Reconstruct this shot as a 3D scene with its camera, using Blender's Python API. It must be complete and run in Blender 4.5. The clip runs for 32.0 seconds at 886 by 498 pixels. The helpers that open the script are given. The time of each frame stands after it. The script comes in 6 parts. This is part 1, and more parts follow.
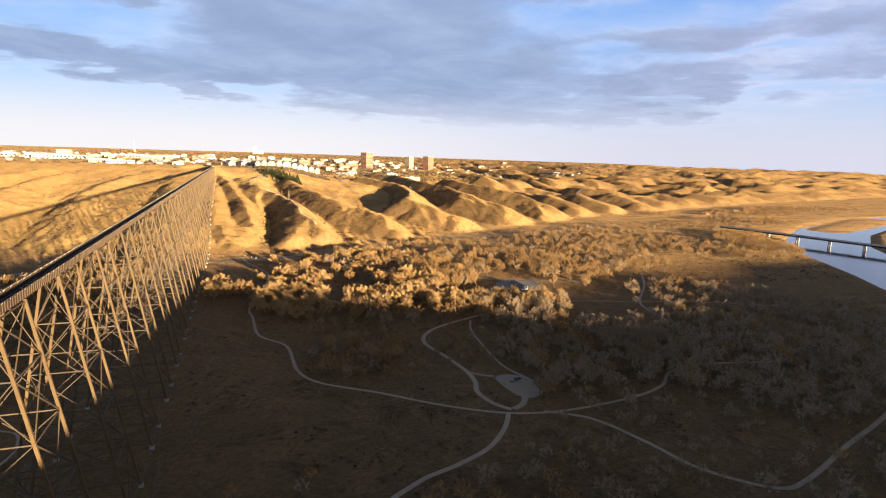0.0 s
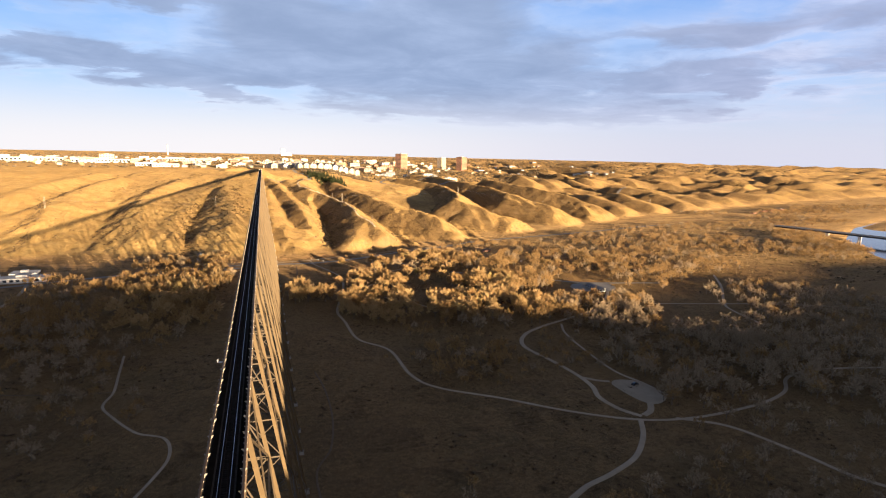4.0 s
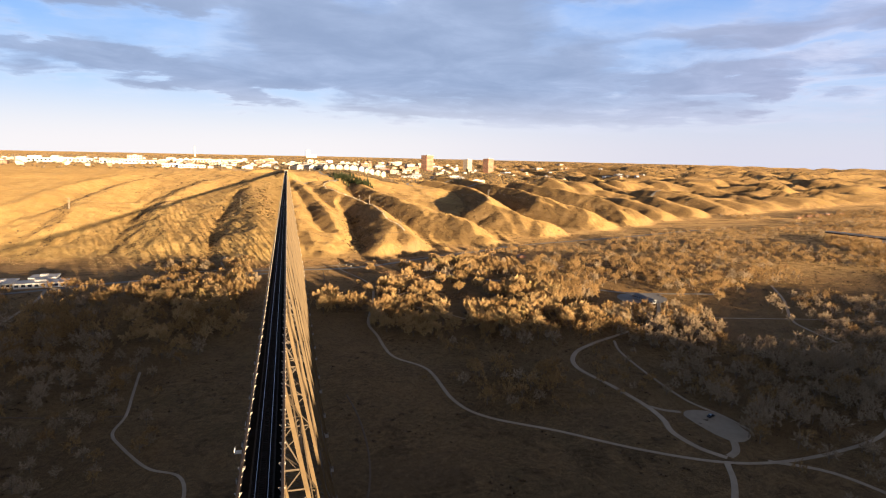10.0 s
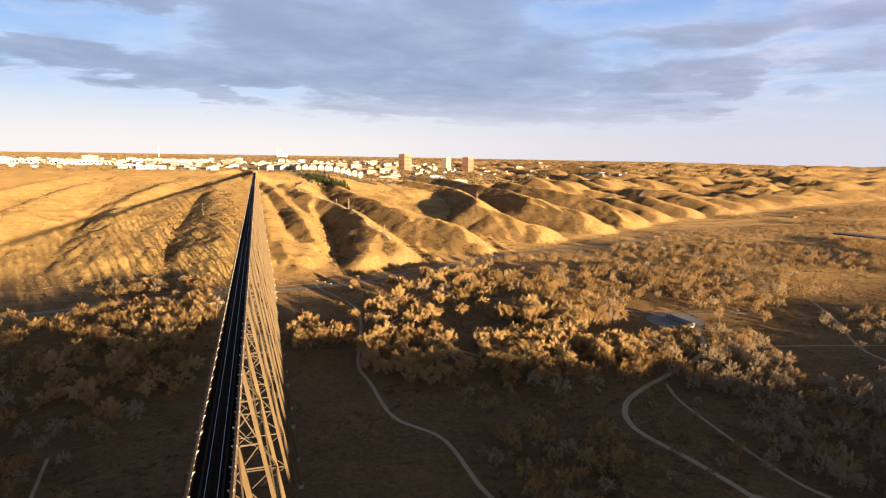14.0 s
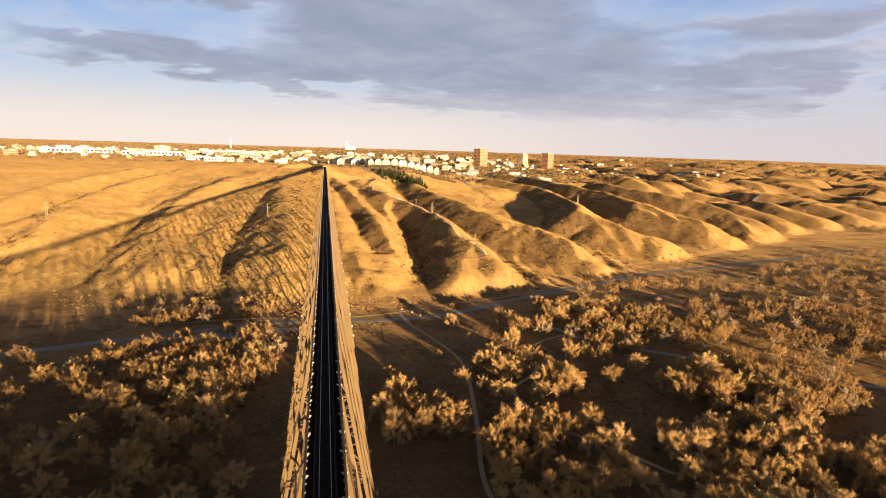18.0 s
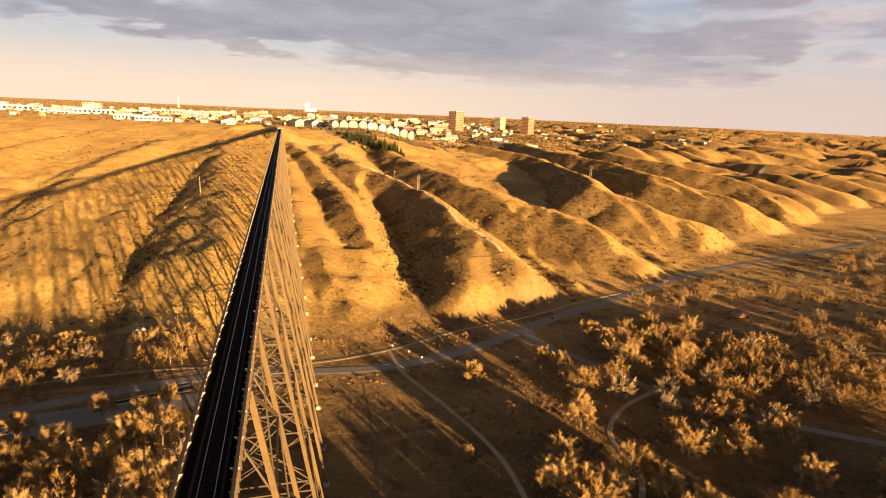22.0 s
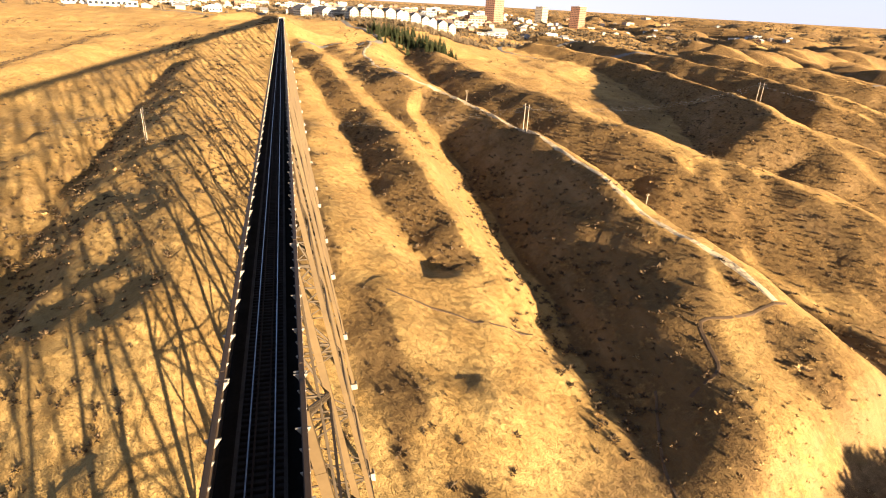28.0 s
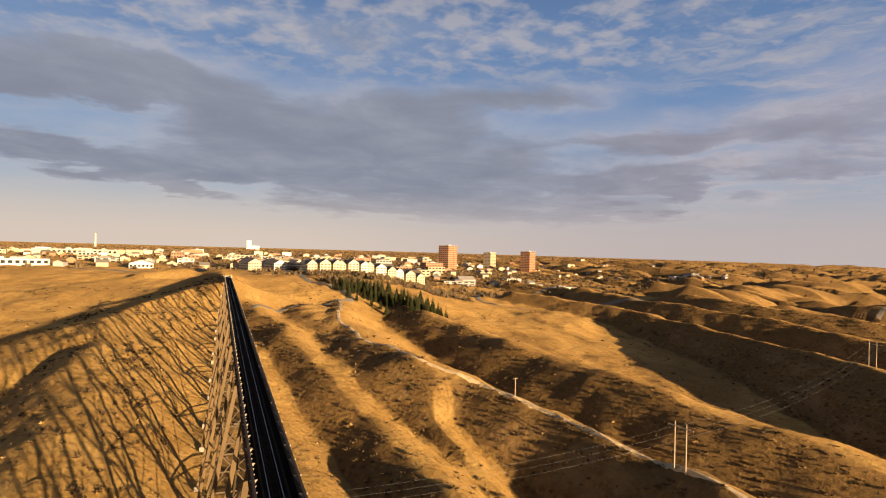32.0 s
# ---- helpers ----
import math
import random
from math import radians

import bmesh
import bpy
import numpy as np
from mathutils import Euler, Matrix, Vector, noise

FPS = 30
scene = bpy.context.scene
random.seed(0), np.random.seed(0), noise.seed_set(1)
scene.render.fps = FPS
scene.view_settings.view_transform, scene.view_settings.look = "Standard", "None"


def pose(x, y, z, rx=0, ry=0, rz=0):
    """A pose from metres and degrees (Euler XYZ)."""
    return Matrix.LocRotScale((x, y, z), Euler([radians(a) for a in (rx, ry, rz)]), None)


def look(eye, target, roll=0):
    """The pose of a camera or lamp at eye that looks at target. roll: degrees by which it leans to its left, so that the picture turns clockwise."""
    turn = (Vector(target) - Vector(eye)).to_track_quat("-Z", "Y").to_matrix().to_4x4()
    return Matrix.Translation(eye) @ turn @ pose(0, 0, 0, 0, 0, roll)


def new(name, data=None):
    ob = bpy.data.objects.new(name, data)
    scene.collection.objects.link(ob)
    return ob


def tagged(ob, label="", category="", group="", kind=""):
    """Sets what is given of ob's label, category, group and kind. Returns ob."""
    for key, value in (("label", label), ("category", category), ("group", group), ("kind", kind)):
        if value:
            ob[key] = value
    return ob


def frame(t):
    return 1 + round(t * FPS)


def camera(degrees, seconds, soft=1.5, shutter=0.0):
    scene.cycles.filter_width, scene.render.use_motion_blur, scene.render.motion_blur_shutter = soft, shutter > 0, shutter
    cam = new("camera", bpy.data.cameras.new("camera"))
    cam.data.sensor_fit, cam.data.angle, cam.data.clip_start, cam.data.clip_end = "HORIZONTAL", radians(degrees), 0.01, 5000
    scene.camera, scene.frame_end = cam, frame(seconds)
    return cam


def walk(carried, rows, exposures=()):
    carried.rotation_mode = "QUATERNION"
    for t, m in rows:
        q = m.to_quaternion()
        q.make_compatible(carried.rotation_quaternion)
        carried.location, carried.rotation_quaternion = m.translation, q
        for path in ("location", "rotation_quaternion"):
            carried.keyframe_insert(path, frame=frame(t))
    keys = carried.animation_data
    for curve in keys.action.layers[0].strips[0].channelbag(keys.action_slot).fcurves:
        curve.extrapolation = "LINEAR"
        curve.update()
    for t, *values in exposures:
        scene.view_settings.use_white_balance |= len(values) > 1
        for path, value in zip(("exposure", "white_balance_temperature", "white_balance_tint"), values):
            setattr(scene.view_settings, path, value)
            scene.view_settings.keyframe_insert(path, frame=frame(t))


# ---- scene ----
cam = camera(76.3, 32.0, soft=1.1)
PATH = [
    (0, (55.237, -14.439, 126.496), (55.862, -12.693, 126.188), 1.6),
    (0.5, (47.513, -11.546, 126.689), (48.134, -9.799, 126.38), 1.5),
    (1, (39.43, -8.337, 126.945), (40.031, -6.583, 126.636), 1.6),
    (1.5, (31.011, -5.309, 127.31), (31.628, -3.561, 127.002), 1.5),
    (2, (23.142, -2.513, 127.703), (23.777, -0.77, 127.394), 1.2),
    (2.5, (16.66, 0.103, 127.853), (17.294, 1.846, 127.545), 1.1),
    (3, (11.703, 2.181, 127.714), (12.3, 3.938, 127.409), 0.9),
    (3.5, (7.868, 3.772, 127.55), (8.436, 5.538, 127.24), 1.0),
    (5.5, (3.859, 5.703, 125.554), (4.419, 7.472, 125.25), 1.0),
    (6, (4.06, 6.233, 125.136), (4.623, 8.002, 124.835), 1.0),
    (6.5, (4.371, 6.869, 124.793), (4.897, 8.647, 124.487), 1.1),
    (7, (4.485, 8.375, 124.561), (5.004, 10.157, 124.26), 1.2),
    (7.5, (4.315, 11.175, 124.486), (4.845, 12.953, 124.183), 1.3),
    (8, (4.057, 15.327, 124.555), (4.597, 17.102, 124.251), 1.4),
    (8.5, (3.906, 20.762, 124.689), (4.442, 22.538, 124.386), 1.5),
    (9, (3.8, 27.215, 124.823), (4.296, 29.004, 124.52), 1.3),
    (9.5, (3.661, 34.35, 124.943), (4.151, 36.14, 124.638), 1.3),
    (10, (3.6, 41.999, 125.074), (4.093, 43.788, 124.77), 1.1),
    (10.5, (3.735, 50.242, 125.216), (4.237, 52.028, 124.911), 1.2),
    (11, (4.1, 59.256, 125.328), (4.625, 61.035, 125.025), 1.1),
    (11.5, (4.705, 69.108, 125.377), (5.267, 70.875, 125.074), 0.9),
    (12, (5.418, 79.69, 125.372), (5.994, 81.454, 125.071), 0.9),
    (12.5, (5.986, 90.802, 125.367), (6.566, 92.564, 125.063), 1.0),
    (13, (6.289, 102.281, 125.417), (6.86, 104.047, 125.113), 1.1),
    (13.5, (6.353, 114.069, 125.541), (6.927, 115.833, 125.235), 0.8),
    (14, (6.228, 126.412, 125.712), (6.805, 128.176, 125.404), 0.8),
    (14.5, (5.959, 139.804, 125.898), (6.527, 141.569, 125.587), 0.5),
    (16.5, (3.556, 204.778, 126.948), (4.062, 206.56, 126.629), 1.6),
    (17, (2.029, 221.623, 126.945), (2.466, 223.423, 126.622), 1.4),
    (17.5, (0.835, 238.801, 126.741), (1.222, 240.613, 126.417), 1.7),
    (18, (0.324, 256.535, 126.377), (0.706, 258.346, 126.047), 1.6),
    (18.5, (0.568, 274.785, 125.834), (1.006, 276.583, 125.505), 1.7),
    (19, (1.403, 293.355, 125.108), (1.903, 295.137, 124.777), 1.6),
    (19.5, (2.565, 312.08, 124.221), (3.095, 313.854, 123.891), 1.7),
    (20, (3.816, 330.857, 123.222), (4.354, 332.627, 122.886), 1.8),
    (20.5, (4.935, 349.658, 122.174), (5.471, 351.429, 121.841), 1.9),
    (21, (5.763, 368.503, 121.148), (6.287, 370.266, 120.761), 2.2),
    (21.5, (6.333, 387.452, 120.194), (6.848, 389.216, 119.802), 2.5),
    (22, (6.814, 406.526, 119.313), (7.313, 408.286, 118.876), 2.4),
    (22.5, (7.266, 425.655, 118.489), (7.717, 427.371, 117.869), 2.6),
    (23, (7.458, 444.714, 117.711), (7.851, 446.273, 116.738), 2.9),
    (23.5, (7.08, 463.572, 116.928), (7.445, 464.925, 115.675), 3.4),
    (24, (6.124, 482.242, 116.019), (6.501, 483.606, 114.781), 3.7),
    (24.5, (4.981, 501.028, 115.001), (5.373, 502.394, 113.772), 4.3),
    (26.5, (6.615, 578.2, 112.635), (7.05, 579.513, 111.361), 4.3),
    (27, (5.672, 596.492, 111.929), (6.09, 597.814, 110.658), 4.1),
    (27.5, (4.175, 614.589, 111.244), (4.615, 616.038, 110.131), 3.6),
    (28, (2.441, 632.956, 110.68), (2.91, 634.615, 109.931), 3.0),
    (28.5, (0.679, 651.506, 110.252), (1.154, 653.288, 109.887), 2.8),
    (29, (-0.936, 669.976, 110.019), (-0.468, 671.796, 110.023), 2.7),
    (29.5, (-2.29, 688.304, 110.114), (-1.806, 690.121, 110.128), 2.6),
    (30, (-3.333, 706.703, 110.601), (-2.759, 708.493, 110.616), 2.2),
    (30.5, (-4.066, 725.501, 111.351), (-3.48, 727.287, 111.366), 1.9),
    (31, (-4.579, 744.864, 112.17), (-3.906, 746.618, 112.189), 1.8),
    (31.5, (-5.114, 764.635, 112.982), (-4.422, 766.383, 112.997), 1.6),
    (32, (-5.928, 784.432, 113.813), (-5.238, 786.181, 113.823), 1.5),
]
walk(cam, [(t, look(eye, target, roll)) for t, eye, target, roll in PATH],
     exposures=[(0, 2.18, 5650, 9), (12, 2.18, 5750, 9), (17, 2.09, 6450, 11), (20, 1.98, 7100, 14), (22, 2.02, 8200, 16), (23, 1.98, 8800, 17), (24, 2.95, 7150, 11), (24.5, 3.0, 6500, 10), (26.5, 2.9, 5500, 9), (27, 2.72, 5400, 8), (28, 2.47, 5550, 8), (29, 2.2, 5750, 9), (30, 1.73, 6300, 11), (32, 1.53, 7000, 13)])


# ---- sky, sun and exposure ----
SUN_TURN, SUN_RISE = 21.0, 5.1            # the light goes 21 degrees to the left of +y
world = bpy.data.worlds.new("evening_sky")
scene.world = world
world.use_nodes = True


class Tree:
    """A small helper to wire node trees."""

    def __init__(self, tree):
        self.t = tree

    def n(self, kind, ins=None, **props):
        node = self.t.nodes.new(kind)
        for k, v in props.items():
            if k == "operation":
                node.operation = v
            elif k == "blend":
                node.blend_type = v
            elif k == "dtype":
                node.data_type = v
            elif k == "sky":
                node.sky_type = v
        for k, v in (ins or {}).items():
            sock = node.inputs[k]
            if hasattr(v, "is_linked"):
                self.t.links.new(v, sock)
            else:
                sock.default_value = v
        return node

    def math(self, op, a, b=0.0):
        return self.n("ShaderNodeMath", {0: a, 1: b}, operation=op).outputs[0]

    def ramp(self, fac, stops):
        node = self.n("ShaderNodeValToRGB", {"Fac": fac})
        r = node.color_ramp
        while len(r.elements) < len(stops):
            r.elements.new(0.5)
        for e, (p, c) in zip(r.elements, stops):
            e.position, e.color = p, (c if len(c) == 4 else (*c, 1))
        return node.outputs["Color"]

    def step(self, v, lo, hi):
        node = self.n("ShaderNodeMapRange", {"Value": v, "From Min": lo, "From Max": hi})
        node.interpolation_type = "SMOOTHSTEP"
        return node.outputs["Result"]

    def noise(self, vec, scale, detail=4.0, rough=0.55, out="Fac", distort=0.0):
        return self.n("ShaderNodeTexNoise", {"Vector": vec, "Scale": scale, "Detail": detail, "Roughness": rough, "Distortion": distort}).outputs[out]

    def mix(self, fac, a, b, blend="MIX"):
        node = self.n("ShaderNodeMix", dtype="RGBA", blend=blend)
        for sock, v in ((node.inputs[0], fac), (node.inputs[6], a), (node.inputs[7], b)):
            if hasattr(v, "is_linked"):
                self.t.links.new(v, sock)
            else:
                sock.default_value = v if not isinstance(v, tuple) or len(v) == 4 else (*v, 1)
        return node.outputs[2]


SUNWARD = (math.sin(radians(SUN_TURN)) * math.cos(radians(SUN_RISE)), -math.cos(radians(SUN_TURN)) * math.cos(radians(SUN_RISE)), math.sin(radians(SUN_RISE)))


def make_sky():
    t = Tree(world.node_tree)
    back = world.node_tree.nodes["Background"]
    sky = t.n("ShaderNodeTexSky", sky="NISHITA")
    sky.sun_disc = False
    sky.sun_elevation = radians(SUN_RISE + 5)
    sky.sun_rotation = radians(180 - SUN_TURN)
    sky.altitude, sky.air_density, sky.dust_density, sky.ozone_density = 900, 1.0, 0.6, 1.5
    way_ = t.n("ShaderNodeTexCoord").outputs["Generated"]
    xyz = t.n("ShaderNodeSeparateXYZ", {0: way_})
    up = t.math("MAXIMUM", xyz.outputs["Z"], 0.0)
    lift = t.math("ADD", up, 0.10)
    u = t.math("DIVIDE", xyz.outputs["X"], lift)
    v = t.math("DIVIDE", xyz.outputs["Y"], lift)
    flat = t.n("ShaderNodeCombineXYZ", {0: u, 1: v, 2: 3.7}).outputs[0]
    big = t.noise(flat, 0.55, 7.0, 0.55, distort=0.3)
    soft = t.noise(flat, 1.9, 5.0, 0.55, distort=0.3)
    turn = t.math("MULTIPLY", t.math("ARCTAN2", xyz.outputs["X"], xyz.outputs["Y"]), 57.3)
    rise = t.math("MULTIPLY", t.math("ARCSINE", up), 57.3)
    warp = t.math("MULTIPLY", t.math("SUBTRACT", soft, 0.5), 6.0)
    warp2 = t.math("MULTIPLY", t.math("SUBTRACT", big, 0.5), 6.0)
    rise = t.math("ADD", t.math("ADD", rise, warp), warp2)
    cover = t.math("MULTIPLY", big, 0.22)
    # the long cloud banks over the town
    for az, el, wide, tall, much in ((17, 7.6, 15, 3.3, 0.95), (6, 9.8, 9, 2.6, 0.55), (43, 6.6, 9, 1.3, 0.60), (32, 4.0, 16, 1.6, 0.50), (-15, 7.6, 9, 1.6, 0.80), (-2, 6.6, 9, 1.1, 0.45), (-7, 14.2, 13, 2.8, 0.95), (30, 15.5, 9, 1.6, 0.45), (18, 13.4, 7, 2.8, 0.70),
                                     (45, 10.8, 13, 1.7, 0.55), (56, 7.4, 7, 2.2, 0.35), (-20, 12.4, 6, 1.2, 0.50), (8, 20.5, 20, 1.8, 0.30), (75, 14, 18, 5, 0.5), (-75, 12, 24, 5, 0.5), (-45, 11, 12, 4, 0.6), (150, 16, 40, 8, 0.5), (-140, 18, 40, 8, 0.5)):
        a = t.math("DIVIDE", t.math("SUBTRACT", turn, float(az)), float(wide))
        b = t.math("DIVIDE", t.math("SUBTRACT", rise, float(el)), float(tall))
        d = t.math("ADD", t.math("MULTIPLY", a, a), t.math("MULTIPLY", b, b))
        blob = t.math("MULTIPLY", t.math("EXPONENT", t.math("MULTIPLY", d, -0.9)), much)
        cover = t.math("ADD", cover, blob)
    streak = t.n("ShaderNodeCombineXYZ", {0: t.math("MULTIPLY", turn, 0.085), 1: t.math("MULTIPLY", rise, 0.30), 2: 1.3}).outputs[0]
    tear = t.noise(streak, 1.0, 4.0, 0.5, distort=0.3)
    cover = t.math("MULTIPLY", cover, t.math("ADD", 0.15, t.math("MULTIPLY", tear, 1.65)))
    cover = t.math("ADD", cover, t.math("MULTIPLY", t.math("SUBTRACT", soft, 0.5), 0.35))
    thick = t.math("MULTIPLY", t.step(cover, 0.12, 0.72), t.step(up, 0.03, 0.07))
    # small ripples high up
    ripple = t.step(t.noise(flat, 9.0, 3.0, 0.55, distort=0.15), 0.40, 0.68)
    high = t.math("MULTIPLY", t.math("MULTIPLY", ripple, t.step(up, 0.24, 0.34)), 0.75)
    wisp = t.n("ShaderNodeCombineXYZ", {0: t.math("MULTIPLY", turn, 0.06), 1: t.math("MULTIPLY", rise, 0.55), 2: 7.1}).outputs[0]
    wisp = t.math("MULTIPLY", t.step(t.noise(wisp, 1.0, 5.0, 0.6, distort=0.4), 0.42, 0.72), t.math("MULTIPLY", t.step(turn, 34.0, 52.0), 0.85))
    high = t.math("MAXIMUM", high, wisp)
    tone = t.math("ADD", t.math("MULTIPLY", t.noise(flat, 1.6, 6.0, 0.6, distort=0.4), 0.8), t.math("MULTIPLY", t.math("SUBTRACT", 1.0, thick), 0.45))
    shade = t.ramp(t.step(tone, 0.22, 0.85), [(0.0, (2.2, 2.6, 3.5)), (0.5, (3.0, 3.4, 4.35)), (1.0, (5.3, 5.4, 5.85))])
    # the banks are rosier towards the right
    shade = t.mix(t.step(turn, 22.0, 52.0), shade, t.mix(1.0, shade, (1.15, 1.03, 1.0), "MULTIPLY"))
    deep = t.n("ShaderNodeMapRange", {"Value": up, "From Min": 0.0, "From Max": 0.45})
    clear = t.ramp(deep.outputs["Result"], [(0.0, (5.0, 4.9, 5.0)), (0.28, (3.1, 4.1, 5.8)), (0.55, (1.55, 2.85, 5.4)), (1.0, (1.0, 2.0, 4.2))])
    clear = t.mix(0.15, clear, sky.outputs[0])
    a = t.mix(high, clear, (4.2, 4.3, 4.9))
    b = t.mix(thick, a, shade)
    # pale band of haze over the horizon
    haze = t.math("SUBTRACT", 1.0, t.step(up, 0.0, 0.125))
    pale = t.mix(t.step(turn, 0.0, 45.0), (7.0, 6.1, 5.4), (5.2, 4.7, 4.8))
    c = t.mix(t.math("MULTIPLY", haze, 0.85), b, pale)
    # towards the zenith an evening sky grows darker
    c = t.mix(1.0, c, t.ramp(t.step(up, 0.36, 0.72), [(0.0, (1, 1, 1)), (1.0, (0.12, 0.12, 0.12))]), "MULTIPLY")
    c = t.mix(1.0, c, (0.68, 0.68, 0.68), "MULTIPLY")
    # the warm glow of the low sun behind the start
    near = t.n("ShaderNodeVectorMath", {0: way_, 1: SUNWARD}, operation="DOT_PRODUCT").outputs["Value"]
    glow = t.math("MULTIPLY", t.step(near, 0.35, 1.0), 0.19)
    c = t.mix(glow, c, (8.0, 5.2, 2.8))
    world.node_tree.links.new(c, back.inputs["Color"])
    back.inputs["Strength"].default_value = 0.05


make_sky()
lamp = bpy.data.lights.new("sun", "SUN")
lamp.energy, lamp.angle, lamp.color = 5.0, radians(0.5), (1.0, 0.70, 0.38)
sun = new("sun", lamp)
a_, e_ = radians(SUN_TURN), radians(SUN_RISE)
sun.matrix_world = look((0, 0, 400), (-math.sin(a_) * math.cos(e_) * 100, math.cos(a_) * math.cos(e_) * 100, 400 - math.sin(e_) * 100))


# ---- materials ----
def material(name):
    m = bpy.data.materials.new(name)
    m.use_nodes = True
    b = m.node_tree.nodes["Principled BSDF"]
    return m, Tree(m.node_tree), b


def put_bump(t, b, height, strength, distance):
    bump = t.n("ShaderNodeBump", {"Height": height, "Strength": strength, "Distance": distance})
    t.t.links.new(bump.outputs[0], b.inputs["Normal"])


def plain(name, one, two, scale, rough=0.8, metal=0.0, fine=12.0, bump=0.0, local=False):
    """Two tones mixed by noise at two scales, in world metres."""
    m, t, b = material(name)
    where = t.n("ShaderNodeTexCoord").outputs["Object"] if local else t.n("ShaderNodeNewGeometry").outputs["Position"]
    a = t.noise(where, scale, 5.0, 0.6)
    c = t.noise(where, scale * fine, 3.0, 0.6)
    f = t.step(t.math("ADD", t.math("MULTIPLY", a, 0.65), t.math("MULTIPLY", c, 0.35)), 0.32, 0.68)
    rand = t.n("ShaderNodeObjectInfo").outputs["Random"]
    col = t.mix(f, one, two)
    col = t.mix(t.math("MULTIPLY", rand, 0.25), col, tuple(0.6 * q for q in one))
    t.t.links.new(col, b.inputs["Base Color"])
    b.inputs["Roughness"].default_value, b.inputs["Metallic"].default_value = rough, metal
    if bump:
        put_bump(t, b, c, 0.5, bump)
    return m


def stalks(t, b, geo, much=1.0):
    """Upright stalks and clods lean every way, so even flat ground catches a low sun."""
    pos = geo.outputs["Position"]
    lean = t.n("ShaderNodeVectorMath", {0: t.noise(pos, 4.0, 3.0, 0.75, "Color"), 1: (0.5, 0.5, 0.5)}, operation="SUBTRACT").outputs[0]
    lean = t.n("ShaderNodeVectorMath", {0: lean, 1: (3.2 * much, 3.2 * much, 0.6)}, operation="MULTIPLY").outputs[0]
    hump = t.n("ShaderNodeVectorMath", {0: t.noise(pos, 0.42, 4.0, 0.65, "Color"), 1: (0.5, 0.5, 0.5)}, operation="SUBTRACT").outputs[0]
    hump = t.n("ShaderNodeVectorMath", {0: hump, 1: (1.0, 1.0, 0.4)}, operation="MULTIPLY").outputs[0]
    stalk = t.n("ShaderNodeVectorMath", {0: geo.outputs["Normal"], 1: (0.8, 0.8, 0.7)}, operation="MULTIPLY").outputs[0]
    total = t.n("ShaderNodeVectorMath", {0: stalk, 1: lean}, operation="ADD").outputs[0]
    total = t.n("ShaderNodeVectorMath", {0: total, 1: hump}, operation="ADD").outputs[0]
    total = t.n("ShaderNodeVectorMath", {0: total}, operation="NORMALIZE").outputs[0]
    t.t.links.new(total, b.inputs["Normal"])


